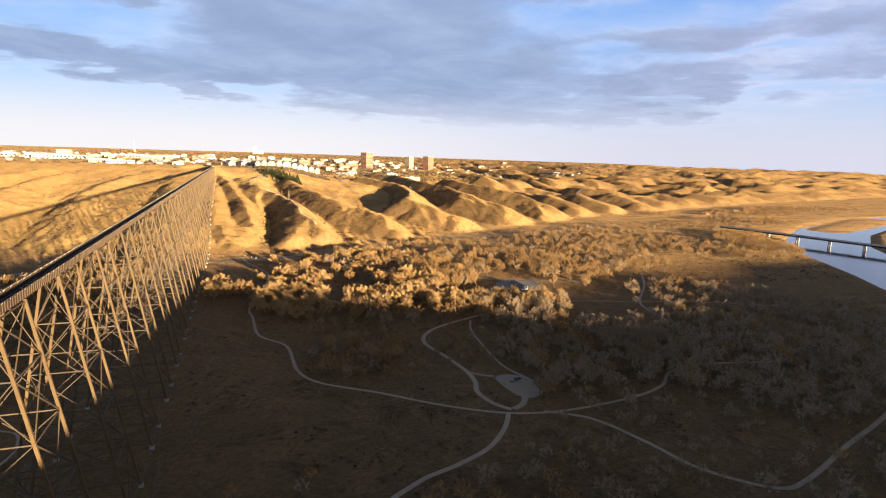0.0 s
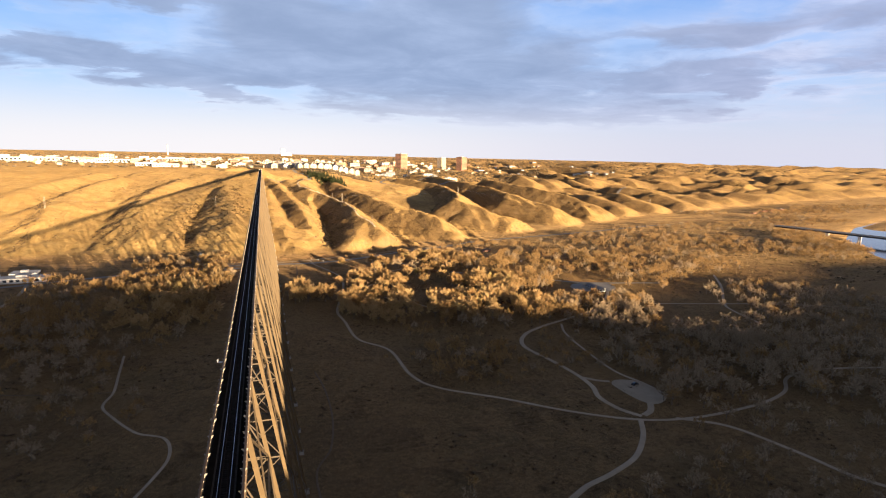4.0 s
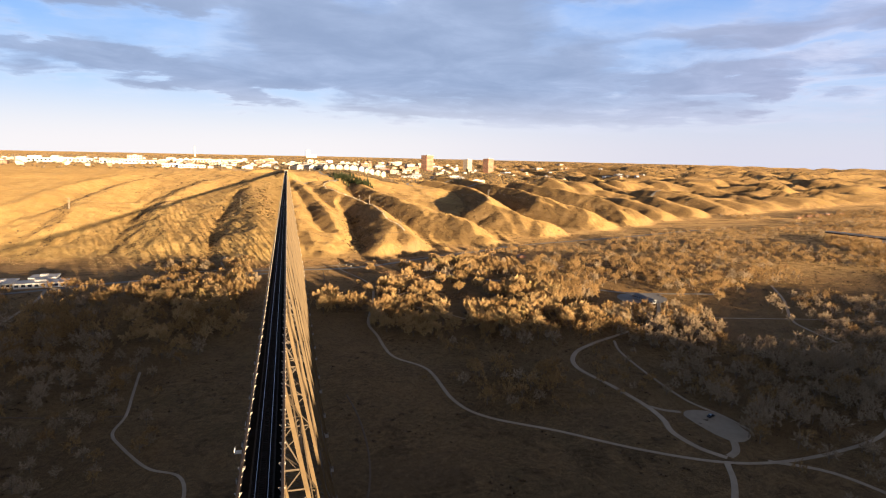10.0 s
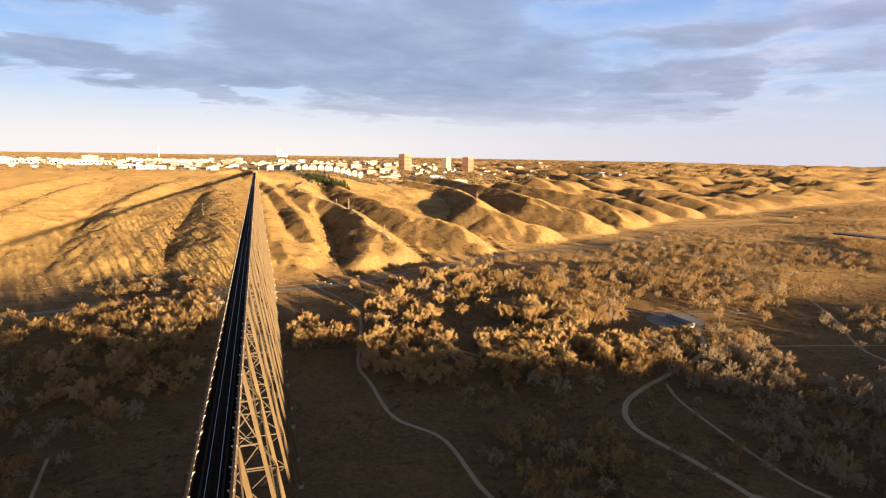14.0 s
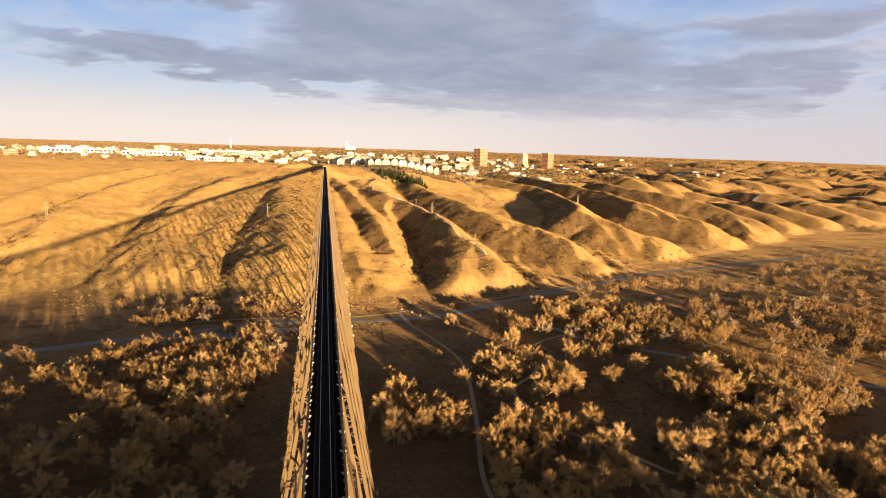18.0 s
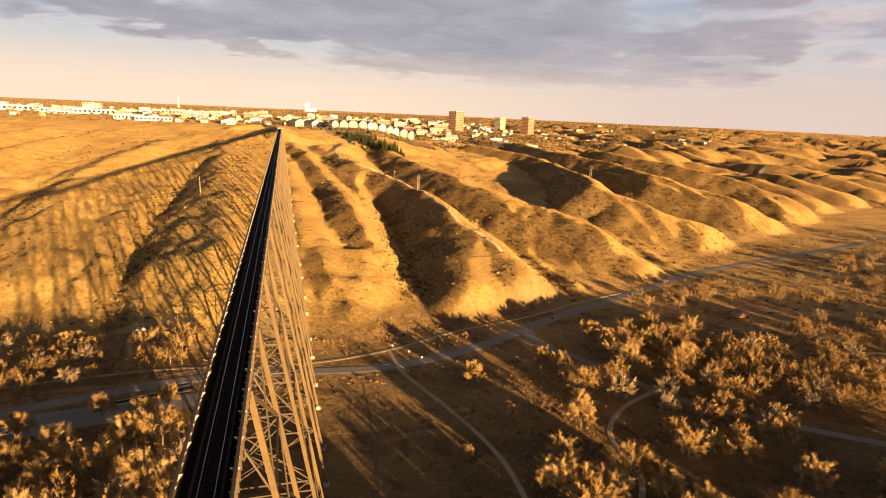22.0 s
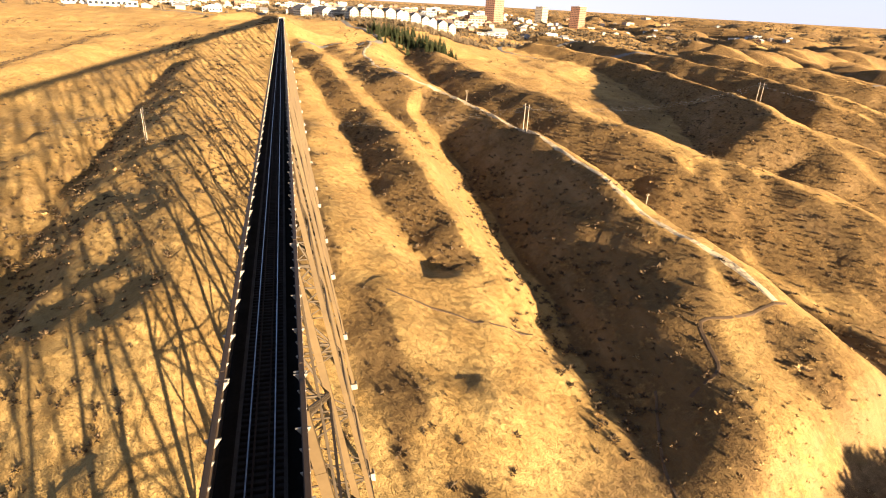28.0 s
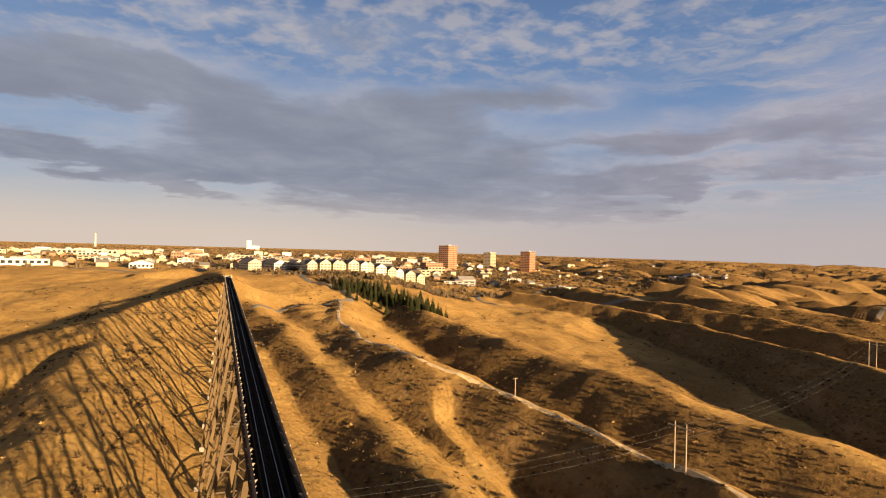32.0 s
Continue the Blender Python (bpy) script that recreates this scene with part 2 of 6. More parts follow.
def ground_material():
    m, t, b = material("dry_prairie")
    geo = t.n("ShaderNodeNewGeometry")
    pos = geo.outputs["Position"]
    xyz = t.n("ShaderNodeSeparateXYZ", {0: pos})
    nz = t.n("ShaderNodeSeparateXYZ", {0: geo.outputs["Normal"]}).outputs["Z"]
    wide = t.noise(pos, 0.012, 5.0, 0.6)
    mid = t.noise(pos, 0.07, 5.0, 0.65)
    fine = t.noise(pos, 0.55, 5.0, 0.7)
    grass = t.mix(t.step(mid, 0.35, 0.65), (0.36, 0.228, 0.074), (0.49, 0.335, 0.122))
    grass = t.mix(t.math("MULTIPLY", t.step(fine, 0.42, 0.68), 0.5), grass, (0.20, 0.122, 0.038))
    grass = t.mix(t.math("MULTIPLY", t.step(t.noise(pos, 2.6, 4.0, 0.7), 0.45, 0.7), 0.4), grass, (0.17, 0.105, 0.045))
    # scrub that darkens whole stretches of the slopes, with shade painted on left-facing sides
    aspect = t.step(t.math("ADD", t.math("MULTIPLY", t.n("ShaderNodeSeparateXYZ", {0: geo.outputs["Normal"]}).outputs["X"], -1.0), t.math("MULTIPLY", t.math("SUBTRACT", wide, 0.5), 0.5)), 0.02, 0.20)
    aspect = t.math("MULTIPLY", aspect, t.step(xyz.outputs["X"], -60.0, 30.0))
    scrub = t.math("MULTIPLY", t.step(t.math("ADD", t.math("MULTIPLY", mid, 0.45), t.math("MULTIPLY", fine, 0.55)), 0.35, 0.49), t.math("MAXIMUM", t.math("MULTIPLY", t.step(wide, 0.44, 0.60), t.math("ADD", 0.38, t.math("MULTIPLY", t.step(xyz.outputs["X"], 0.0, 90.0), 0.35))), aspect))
    # slopes turned from the noon sun: browner turf with some shade painted in
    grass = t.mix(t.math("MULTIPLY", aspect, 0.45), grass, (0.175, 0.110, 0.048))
    # and the far country beyond the bend is browner all over
    grass = t.mix(t.math("MULTIPLY", t.step(xyz.outputs["X"], 520.0, 900.0), t.math("MULTIPLY", t.step(t.math("ADD", t.math("MULTIPLY", mid, 0.5), t.math("MULTIPLY", wide, 0.5)), 0.38, 0.56), 0.75)), grass, (0.150, 0.098, 0.052))
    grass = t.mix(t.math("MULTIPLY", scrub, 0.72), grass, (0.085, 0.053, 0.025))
    # bare clay where it is steep
    bare = t.math("MULTIPLY", t.math("SUBTRACT", 1.0, t.step(nz, 0.76, 0.88)), t.step(mid, 0.38, 0.58))
    grass = t.mix(t.math("MULTIPLY", bare, 0.75), grass, (0.27, 0.18, 0.085))
    # streaks of washed earth down the steep faces
    wash = t.noise(t.n("ShaderNodeVectorMath", {0: pos, 1: (0.30, 0.035, 0.05)}, operation="MULTIPLY").outputs[0], 1.0, 5.0, 0.65, distort=0.5)
    wash = t.math("MULTIPLY", t.step(wash, 0.47, 0.62), t.math("SUBTRACT", 1.0, t.step(nz, 0.86, 0.96)))
    grass = t.mix(t.math("MULTIPLY", wash, 0.6), grass, (0.19, 0.118, 0.05))
    # valley floor: brown meadow and mown grass
    low = t.math("SUBTRACT", 1.0, t.step(t.math("ADD", xyz.outputs["Z"], t.math("MULTIPLY", mid, 5.0)), 6.5, 11.0))
    meadow = t.mix(t.step(wide, 0.40, 0.60), (0.105, 0.068, 0.031), (0.075, 0.054, 0.025))
    meadow = t.mix(t.step(mid, 0.40, 0.70), meadow, (0.140, 0.088, 0.039))
    meadow = t.mix(t.math("MULTIPLY", t.step(fine, 0.45, 0.7), 0.45), meadow, (0.060, 0.037, 0.018))
    # the ground is coloured paler towards the slopes to lift the shaded floor there
    dry = t.step(t.math("ADD", xyz.outputs["Y"], t.math("MULTIPLY", t.math("SUBTRACT", wide, 0.5), 160.0)), 500.0, 670.0)
    meadow = t.mix(t.math("MULTIPLY", dry, t.math("ADD", 0.40, t.math("MULTIPLY", t.step(fine, 0.35, 0.65), 0.45))), meadow, (0.33, 0.205, 0.095))
    # dark damp patches of low brush
    dark_zone = t.step(t.noise(pos, 0.055, 4.0, 0.6, distort=0.6), 0.53, 0.66)
    meadow = t.mix(t.math("MULTIPLY", dark_zone, 0.7), meadow, (0.024, 0.017, 0.009))
    tuft = t.math("MULTIPLY", t.step(t.noise(pos, 0.21, 5.0, 0.7, distort=0.8), 0.55, 0.66), 0.5)
    meadow = t.mix(tuft, meadow, (0.030, 0.020, 0.010))
    # straw-coloured hay meadows beyond the groves
    hay = t.math("MULTIPLY", t.step(t.math("ADD", xyz.outputs["Y"], t.math("MULTIPLY", xyz.outputs["X"], 0.60)), 820.0, 980.0), t.step(mid, 0.36, 0.56))
    meadow = t.mix(t.math("MULTIPLY", hay, 0.50), meadow, (0.42, 0.295, 0.125))
    # long brown belts painted across the lit meadows for tree shadows and dark patches
    shadow_belt = t.noise(t.n("ShaderNodeVectorMath", {0: pos, 1: (0.012, 0.034, 0.02)}, operation="MULTIPLY").outputs[0], 1.0, 5.0, 0.65, distort=0.5)
    meadow = t.mix(t.math("MULTIPLY", t.step(shadow_belt, 0.50, 0.60), 0.75), meadow, (0.080, 0.052, 0.026))
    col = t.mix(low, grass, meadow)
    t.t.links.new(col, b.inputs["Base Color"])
    b.inputs["Roughness"].default_value = 0.95
    b.inputs["Specular IOR Level"].default_value = 0.1
    # the fuzz of dry stalks shines when sun and view are both low
    b.inputs["Sheen Weight"].default_value = 0.22
    b.inputs["Sheen Roughness"].default_value = 0.45
    b.inputs["Sheen Tint"].default_value = (1.0, 0.60, 0.22, 1)
    stalks(t, b, geo)
    return m


def water_material():
    m, t, b = material("river_water")
    pos = t.n("ShaderNodeNewGeometry").outputs["Position"]
    b.inputs["Base Color"].default_value = (0.03, 0.045, 0.055, 1)
    b.inputs["Roughness"].default_value = 0.06
    put_bump(t, b, t.noise(pos, 0.25, 4.0, 0.6), 0.12, 0.4)
    return m


M_GROUND = ground_material()
M_WATER = water_material()
M_ROAD = plain("worn_asphalt", (0.195, 0.174, 0.148), (0.26, 0.235, 0.202), 0.08, 0.85, bump=0.02)
M_PATH = plain("gravel_path", (0.31, 0.235, 0.15), (0.42, 0.325, 0.215), 0.15, 0.95, bump=0.03)
M_TRACKWAY = plain("worn_dirt_track", (0.56, 0.44, 0.27), (0.66, 0.54, 0.35), 0.15, 0.95)
tt_ = Tree(M_TRACKWAY.node_tree)
stalks(tt_, M_TRACKWAY.node_tree.nodes["Principled BSDF"], tt_.n("ShaderNodeNewGeometry"), 0.9)
M_EARTH = plain("bare_brown_earth", (0.085, 0.052, 0.027), (0.14, 0.088, 0.046), 0.3, 0.95, bump=0.03)
M_FAINT = plain("trodden_grass", (0.10, 0.066, 0.034), (0.15, 0.10, 0.055), 0.3, 0.95)
M_PAINT = plain("road_paint", (0.62, 0.62, 0.60), (0.75, 0.75, 0.72), 0.6, 0.8)
M_STEEL = plain("weathered_brace_steel", (0.060, 0.040, 0.020), (0.100, 0.070, 0.038), 0.12, 0.65, 0.0, bump=0.01)
M_LEG = plain("ochre_stained_leg_steel", (0.080, 0.048, 0.014), (0.122, 0.077, 0.026), 0.12, 0.65, 0.0, bump=0.01)
M_GIRDER = plain("faded_girder_steel", (0.052, 0.031, 0.015), (0.082, 0.051, 0.026), 0.10, 0.65, bump=0.01)
M_RAIL = plain("polished_rail_steel", (0.36, 0.36, 0.37), (0.46, 0.46, 0.47), 0.4, 0.36, 0.9)
M_RUST = plain("rusty_rail_steel", (0.028, 0.020, 0.016), (0.045, 0.032, 0.024), 0.6, 0.85, 0.0)
M_TIE = plain("tarred_sleeper_timber", (0.022, 0.019, 0.017), (0.040, 0.034, 0.030), 0.7, 0.9)
M_CONCRETE = plain("pale_concrete", (0.50, 0.46, 0.40), (0.62, 0.58, 0.51), 0.25, 0.9, bump=0.02)
M_FOOTING = plain("weathered_footing_concrete", (0.25, 0.22, 0.18), (0.33, 0.29, 0.24), 0.25, 0.9, bump=0.02)
M_BARK = plain("grey_cottonwood_bark", (0.13, 0.098, 0.065), (0.22, 0.17, 0.115), 0.5, 0.95)
M_POLE = plain("weathered_pole_timber", (0.36, 0.29, 0.21), (0.46, 0.38, 0.28), 0.6, 0.9)
for dull in (M_TIE, M_RUST):
    dull.node_tree.nodes["Principled BSDF"].inputs["Specular IOR Level"].default_value = 0.05
M_WIRE = plain("aluminium_wire", (0.45, 0.45, 0.46), (0.55, 0.55, 0.55), 1.0, 0.4, 0.8)


def leafy(name, tones, rough=0.85):
    """Twigs or leaves: the tone changes from tree to tree and from clump to clump."""
    m, t, b = material(name)
    geo = t.n("ShaderNodeNewGeometry")
    rand = t.n("ShaderNodeObjectInfo").outputs["Random"]
    isle = geo.outputs["Random Per Island"]
    far = t.noise(geo.outputs["Position"], 0.045, 2.0, 0.5)
    f = t.math("ADD", t.math("ADD", t.math("MULTIPLY", rand, 0.30), t.math("MULTIPLY", isle, 0.30)), t.math("MULTIPLY", far, 0.40))
    col = t.ramp(f, [(0.25 + 0.5 * i / (len(tones) - 1), c) for i, c in enumerate(tones)])
    t.t.links.new(col, b.inputs["Base Color"])
    b.inputs["Roughness"].default_value = rough
    b.inputs["Specular IOR Level"].default_value = 0.15
    return m


M_TWIG = leafy("golden_bare_twigs", [(0.225, 0.132, 0.050), (0.365, 0.230, 0.090), (0.465, 0.310, 0.134), (0.565, 0.402, 0.195)])
# greyer copy of the twigs for shaded groves; the shade is in its tones
M_SHADE_TWIG = leafy("grey_shaded_grove_twigs", [(0.26, 0.185, 0.105), (0.365, 0.27, 0.165), (0.45, 0.345, 0.225), (0.54, 0.435, 0.30)])
M_YELLOW = leafy("yellow_autumn_leaves", [(0.36, 0.25, 0.09), (0.43, 0.31, 0.12), (0.50, 0.37, 0.16)])
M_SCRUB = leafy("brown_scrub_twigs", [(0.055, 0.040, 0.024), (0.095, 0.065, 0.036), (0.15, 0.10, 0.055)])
M_NEEDLE = leafy("dark_spruce_needles", [(0.035, 0.045, 0.018), (0.055, 0.065, 0.026), (0.085, 0.09, 0.038)])

WALLS = [plain(n, a, c, 0.05, 0.85) for n, a, c in (
    ("white_siding", (0.66, 0.62, 0.56), (0.76, 0.73, 0.66)), ("cream_stucco", (0.58, 0.49, 0.34), (0.68, 0.59, 0.43)),
    ("tan_stucco", (0.44, 0.34, 0.23), (0.52, 0.42, 0.30)), ("red_brick", (0.33, 0.165, 0.095), (0.42, 0.22, 0.13)),
    ("grey_cladding", (0.30, 0.30, 0.30), (0.40, 0.40, 0.39)))]
ROOFS = [plain(n, a, c, 0.05, 0.85) for n, a, c in (
    ("pale_metal_roof", (0.42, 0.40, 0.38), (0.52, 0.50, 0.48)), ("grey_shingle_roof", (0.16, 0.15, 0.145), (0.22, 0.21, 0.20)),
    ("brown_shingle_roof", (0.17, 0.12, 0.085), (0.24, 0.17, 0.12)))]
M_GLASS, gt_, gb_ = material("dark_window_glass")
gb_.inputs["Base Color"].default_value = (0.03, 0.035, 0.045, 1)
gb_.inputs["Roughness"].default_value = 0.08


# ---- small builders ----
def mesh_of(name, verts, faces, mats, index=None, smooth=False):
    me = bpy.data.meshes.new(name)
    me.from_pydata(verts, [], faces)
    for m in mats if isinstance(mats, (list, tuple)) else [mats]:
        me.materials.append(m)
    if index is not None:
        me.polygons.foreach_set("material_index", index)
    if smooth:
        me.polygons.foreach_set("use_smooth", [True] * len(me.polygons))
    me.update()
    return me


def under(ob, parent):
    ob.parent = parent
    return ob


def part(name, me, parent, label="", m=None):
    ob = new(name, me)
    ob.parent = parent
    if m is not None:
        ob.matrix_basis = m
    if label:
        ob["label"] = label
    return ob


class Soup:
    """Collects boxes and beams into one mesh."""

    def __init__(self):
        self.v, self.f, self.i = [], [], []

    def add(self, verts, faces, mat=0):
        n = len(self.v)
        self.v += verts
        self.f += [tuple(n + k for k in f) for f in faces]
        self.i += [mat] * len(faces)

    def box(self, x0, x1, y0, y1, z0, z1, mat=0):
        self.add([(x, y, z) for z in (z0, z1) for y in (y0, y1) for x in (x0, x1)],
                 [(0, 2, 3, 1), (4, 5, 7, 6), (0, 1, 5, 4), (1, 3, 7, 5), (3, 2, 6, 7), (2, 0, 4, 6)], mat)

    def mesh(self, name, mats, smooth=False):
        return mesh_of(name, self.v, self.f, mats, self.i, smooth)


def bevel_box(name, sx, sy, sz, mat, r=0.08, taper=1.0):
    """A box on its base with chamfered edges, narrowed towards its top by taper."""
    bm = bmesh.new()
    bmesh.ops.create_cube(bm, size=1.0)
    for v in bm.verts:
        k = taper if v.co.z > 0 else 1.0
        v.co = Vector((v.co.x * sx * k, v.co.y * sy * k, (v.co.z + 0.5) * sz))
    bmesh.ops.bevel(bm, geom=bm.edges[:], offset=r, segments=1, affect="EDGES")
    me = bpy.data.meshes.new(name)
    bm.to_mesh(me)
    bm.free()
    me.materials.append(mat)
    return me


# ---- the lie of the land ----
def lattice(ix, iy, seed):
    h = (ix.astype(np.int64) * 374761393 + iy.astype(np.int64) * 668265263 + seed * 1274126177) & 0xFFFFFFFF
    h = ((h ^ (h >> 13)) * 1274126177) & 0xFFFFFFFF
    return ((h ^ (h >> 16)) & 0xFFFF) / 65535.0


def rough(x, y, seed=1, octaves=3):
    """Smooth noise from -1 to 1."""
    out, amp, tot = 0.0, 1.0, 0.0
    for o in range(octaves):
        x0, y0 = np.floor(x), np.floor(y)
        fx, fy = x - x0, y - y0
        fx, fy = fx * fx * (3 - 2 * fx), fy * fy * (3 - 2 * fy)
        s = seed + 17 * o
        a = lattice(x0, y0, s) * (1 - fx) + lattice(x0 + 1, y0, s) * fx
        c = lattice(x0, y0 + 1, s) * (1 - fx) + lattice(x0 + 1, y0 + 1, s) * fx
        out, tot = out + amp * (a * (1 - fy) + c * fy), tot + amp
        x, y, amp = x * 2.03 + 5.1, y * 2.03 + 3.7, amp * 0.5
    return 2 * out / tot - 1


def ease(v, lo, hi):
    k = np.clip((v - lo) / (hi - lo), 0, 1)
    return k * k * (3 - 2 * k)


FOOT = ([-3760, -940, -376, -141, -56, 18.8, 75, 132, 188, 288, 437, 611, 752, 1410, 2820, 5640],
        [1222, 846, 748, 716, 684, 671, 694, 713, 733, 766, 866, 940, 1034, 1288, 1692, 2632])

# crests of the spurs, from the plateau down to the valley floor
RIDGES = []


def ridge(*crest, w=8.0, k=0.70):
    RIDGES.append((np.array(crest, float), w, k))


ridge((14.1, 1250, 72), (35, 1118, 66), (46, 1053, 56), (55, 985, 47), (59, 930, 44), (64, 880, 40), (70, 838, 33), (73, 806, 22), (74, 780, 8), w=10, k=0.72)
ridge((98, 1300, 73), (84, 1240, 70), (72, 1170, 68), (74, 1100, 65), (84, 1039, 62), (101, 1000, 57), (114, 950, 54), (124, 915, 52), (132, 850, 45), (141, 795, 37), (156, 752, 29), (168, 728, 17), (174, 706, 1.9), w=14)
ridge((141, 1335, 70), (150, 1222, 65), (162, 1130, 60), (182, 1025, 55), (195, 953, 49), (225, 888, 43), (262, 822, 35), (277, 790, 22), (287, 762, 1.9), w=13, k=0.68)
ridge((330, 1400, 68), (385, 1300, 62), (395, 1200, 57), (388, 1130, 54), (374, 1065, 53), (352, 1000, 53), (335, 962, 51), (355, 920, 41), (391, 878, 29), (415, 862, 16), (430, 848, 2.8), w=11, k=0.75)
ridge((440, 1420, 70), (452, 1300, 65), (464, 1225, 62), (478, 1150, 57), (486, 1060, 51), (522, 968, 36), (540, 940, 21), (552, 915, 2.8), w=11, k=0.75)
ridge((540, 1330, 68), (560, 1230, 62), (590, 1140, 56), (615, 1075, 49), (645, 1018, 33), (664, 992, 17), (674, 970, 2.8), w=11, k=0.75)
ridge((7.5, 1156, 62), (14.1, 1015, 48), (18, 902, 38), (20, 846, 32), (26, 800, 27), (32, 757, 20), (36, 720, 12), (38, 691, 1.9), w=16, k=0.6)
ridge((43, 799, 24), (46, 752, 17), (48, 714, 8), (48, 691, 1.9), w=26, k=0.55)
ridge((0, 1316, 85), (-66, 1209, 74), (-68, 1117, 67), (-54, 994, 56), (-45, 900, 46), (-41, 844, 40), (-38, 785, 32), (-36, 742, 22), (-30, 692, 1.9), w=12, k=0.5)
ridge((-141, 1222, 73), (-162, 1081, 64), (-177, 996, 55), (-168, 930, 52), (-155, 840, 36), (-143, 775, 23), (-137, 712, 1.9), w=10, k=0.45)
ridge((-246, 1250, 75), (-273, 1081, 66), (-278, 940, 54), (-266, 846, 38), (-254, 778, 20), (-248, 728, 1.9), w=10, k=0.45)
ridge((-310, 1316, 79), (-357, 1081, 66), (-376, 940, 49), (-368, 846, 31), (-357, 771, 2.8), w=10, k=0.45)
rng = random.Random(11)
for side in (-1, 1):
    x = -442.0 if side < 0 else 650.0
    while abs(x) < 3600:
        y0 = float(np.interp(x, *FOOT))
        lean = rng.uniform(-0.25, 0.10) if side < 0 else rng.uniform(-0.45, -0.10)
        top = rng.uniform(440, 600)
        crest = [(x, y0 - 5, 1)]
        for s, z in ((42, 25), (122, 38), (245, 47), (367, 56), (top, 68)):
            crest.append((x + lean * s + rng.uniform(-18, 18), y0 + s, z + rng.uniform(-4, 6)))
        ridge(*crest[::-1], w=rng.uniform(10, 22), k=rng.uniform(0.42, 0.62))
        x += side * rng.uniform(75, 135) * (1 + abs(x) / 4000)
# broad aprons under the fronts of the near spurs
ridge((140, 800, 35), (126, 770, 31), (114, 738, 22), (106, 706, 3.8), w=26, k=0.75)
for crest, w, k in RIDGES[1:6]:
    RIDGES.append((crest[-4:-1] - (0, 0, 2), 34.0, 0.80))
# narrow gullies that cut back between the spurs
GULLIES = []


def cut(*bed, w=4.0, k=0.75):
    GULLIES.append((np.array(bed, float), w, k))


ridge((58, 1230, 71), (60, 1170, 67), (64, 1110, 62), (68, 1060, 57), w=24, k=0.5)
cut((84, 690, 3.5), (84, 743, 10), (87, 800, 14), (93, 860, 19), (95, 910, 26), (92, 955, 34), (86, 992, 44))
cut((-84, 716, 5), (-88, 752, 13), (-93, 826, 20), (-96, 902, 29), (-92, 1004, 42), (-80, 1109, 58), w=3, k=0.6)
cut((-205, 722, 4), (-208, 800, 13), (-213, 880, 24), (-214, 966, 36), (-205, 1060, 52), w=4, k=0.55)
cut((192, 722, 2.8), (187, 765, 8), (182, 818, 14), (175, 880, 22), (160, 950, 33), (145, 1030, 44))
cut((303, 772, 2.8), (304, 835, 10), (290, 890, 17), (266, 945, 22), (256, 1010, 27), (258, 1060, 33), (262, 1098, 40), (256, 1160, 48), w=6, k=0.6)
cut((452, 880, 2.8), (440, 930, 10), (425, 985, 17), (426, 1060, 24), (430, 1130, 31), (425, 1200, 40), w=6, k=0.6)
cut((600, 940, 4), (590, 1000, 12), (560, 1070, 21), (532, 1140, 31), (512, 1210, 42), w=6, k=0.6)
# a bare mound beside the line
ridge((-73, 1382, 87), (-42, 1402, 91), w=7, k=0.55)
# the railway's bank behind the far abutment
ridge((0, 1271, 89), (-3.8, 1344, 89), (-23.5, 1448, 89), (-66, 1560, 89), (-141, 1692, 89), w=5, k=0.5)
ridge((0, -324, 89), (0, -489, 89), w=5, k=0.5)

RIVER = ([-846, -282, 94, 423, 602, 719, 780, 851, 959, 1128, 1410, 2068, 3384],
         [-197, -164, -141, -38, 160, 320, 404, 517, 639, 752, 874, 987, 1034])
RIVER_W = 58.0


def river_gap(x, y):
    """Metres from the river's middle line."""
    best = np.full(np.shape(x), 1e9)
    for x0, y0, x1, y1 in zip(RIVER[0], RIVER[1], RIVER[0][1:], RIVER[1][1:]):
        dx, dy = x1 - x0, y1 - y0
        k = np.clip(((x - x0) * dx + (y - y0) * dy) / (dx * dx + dy * dy), 0, 1)
        best = np.minimum(best, np.hypot(x - x0 - k * dx, y - y0 - k * dy))
    return best


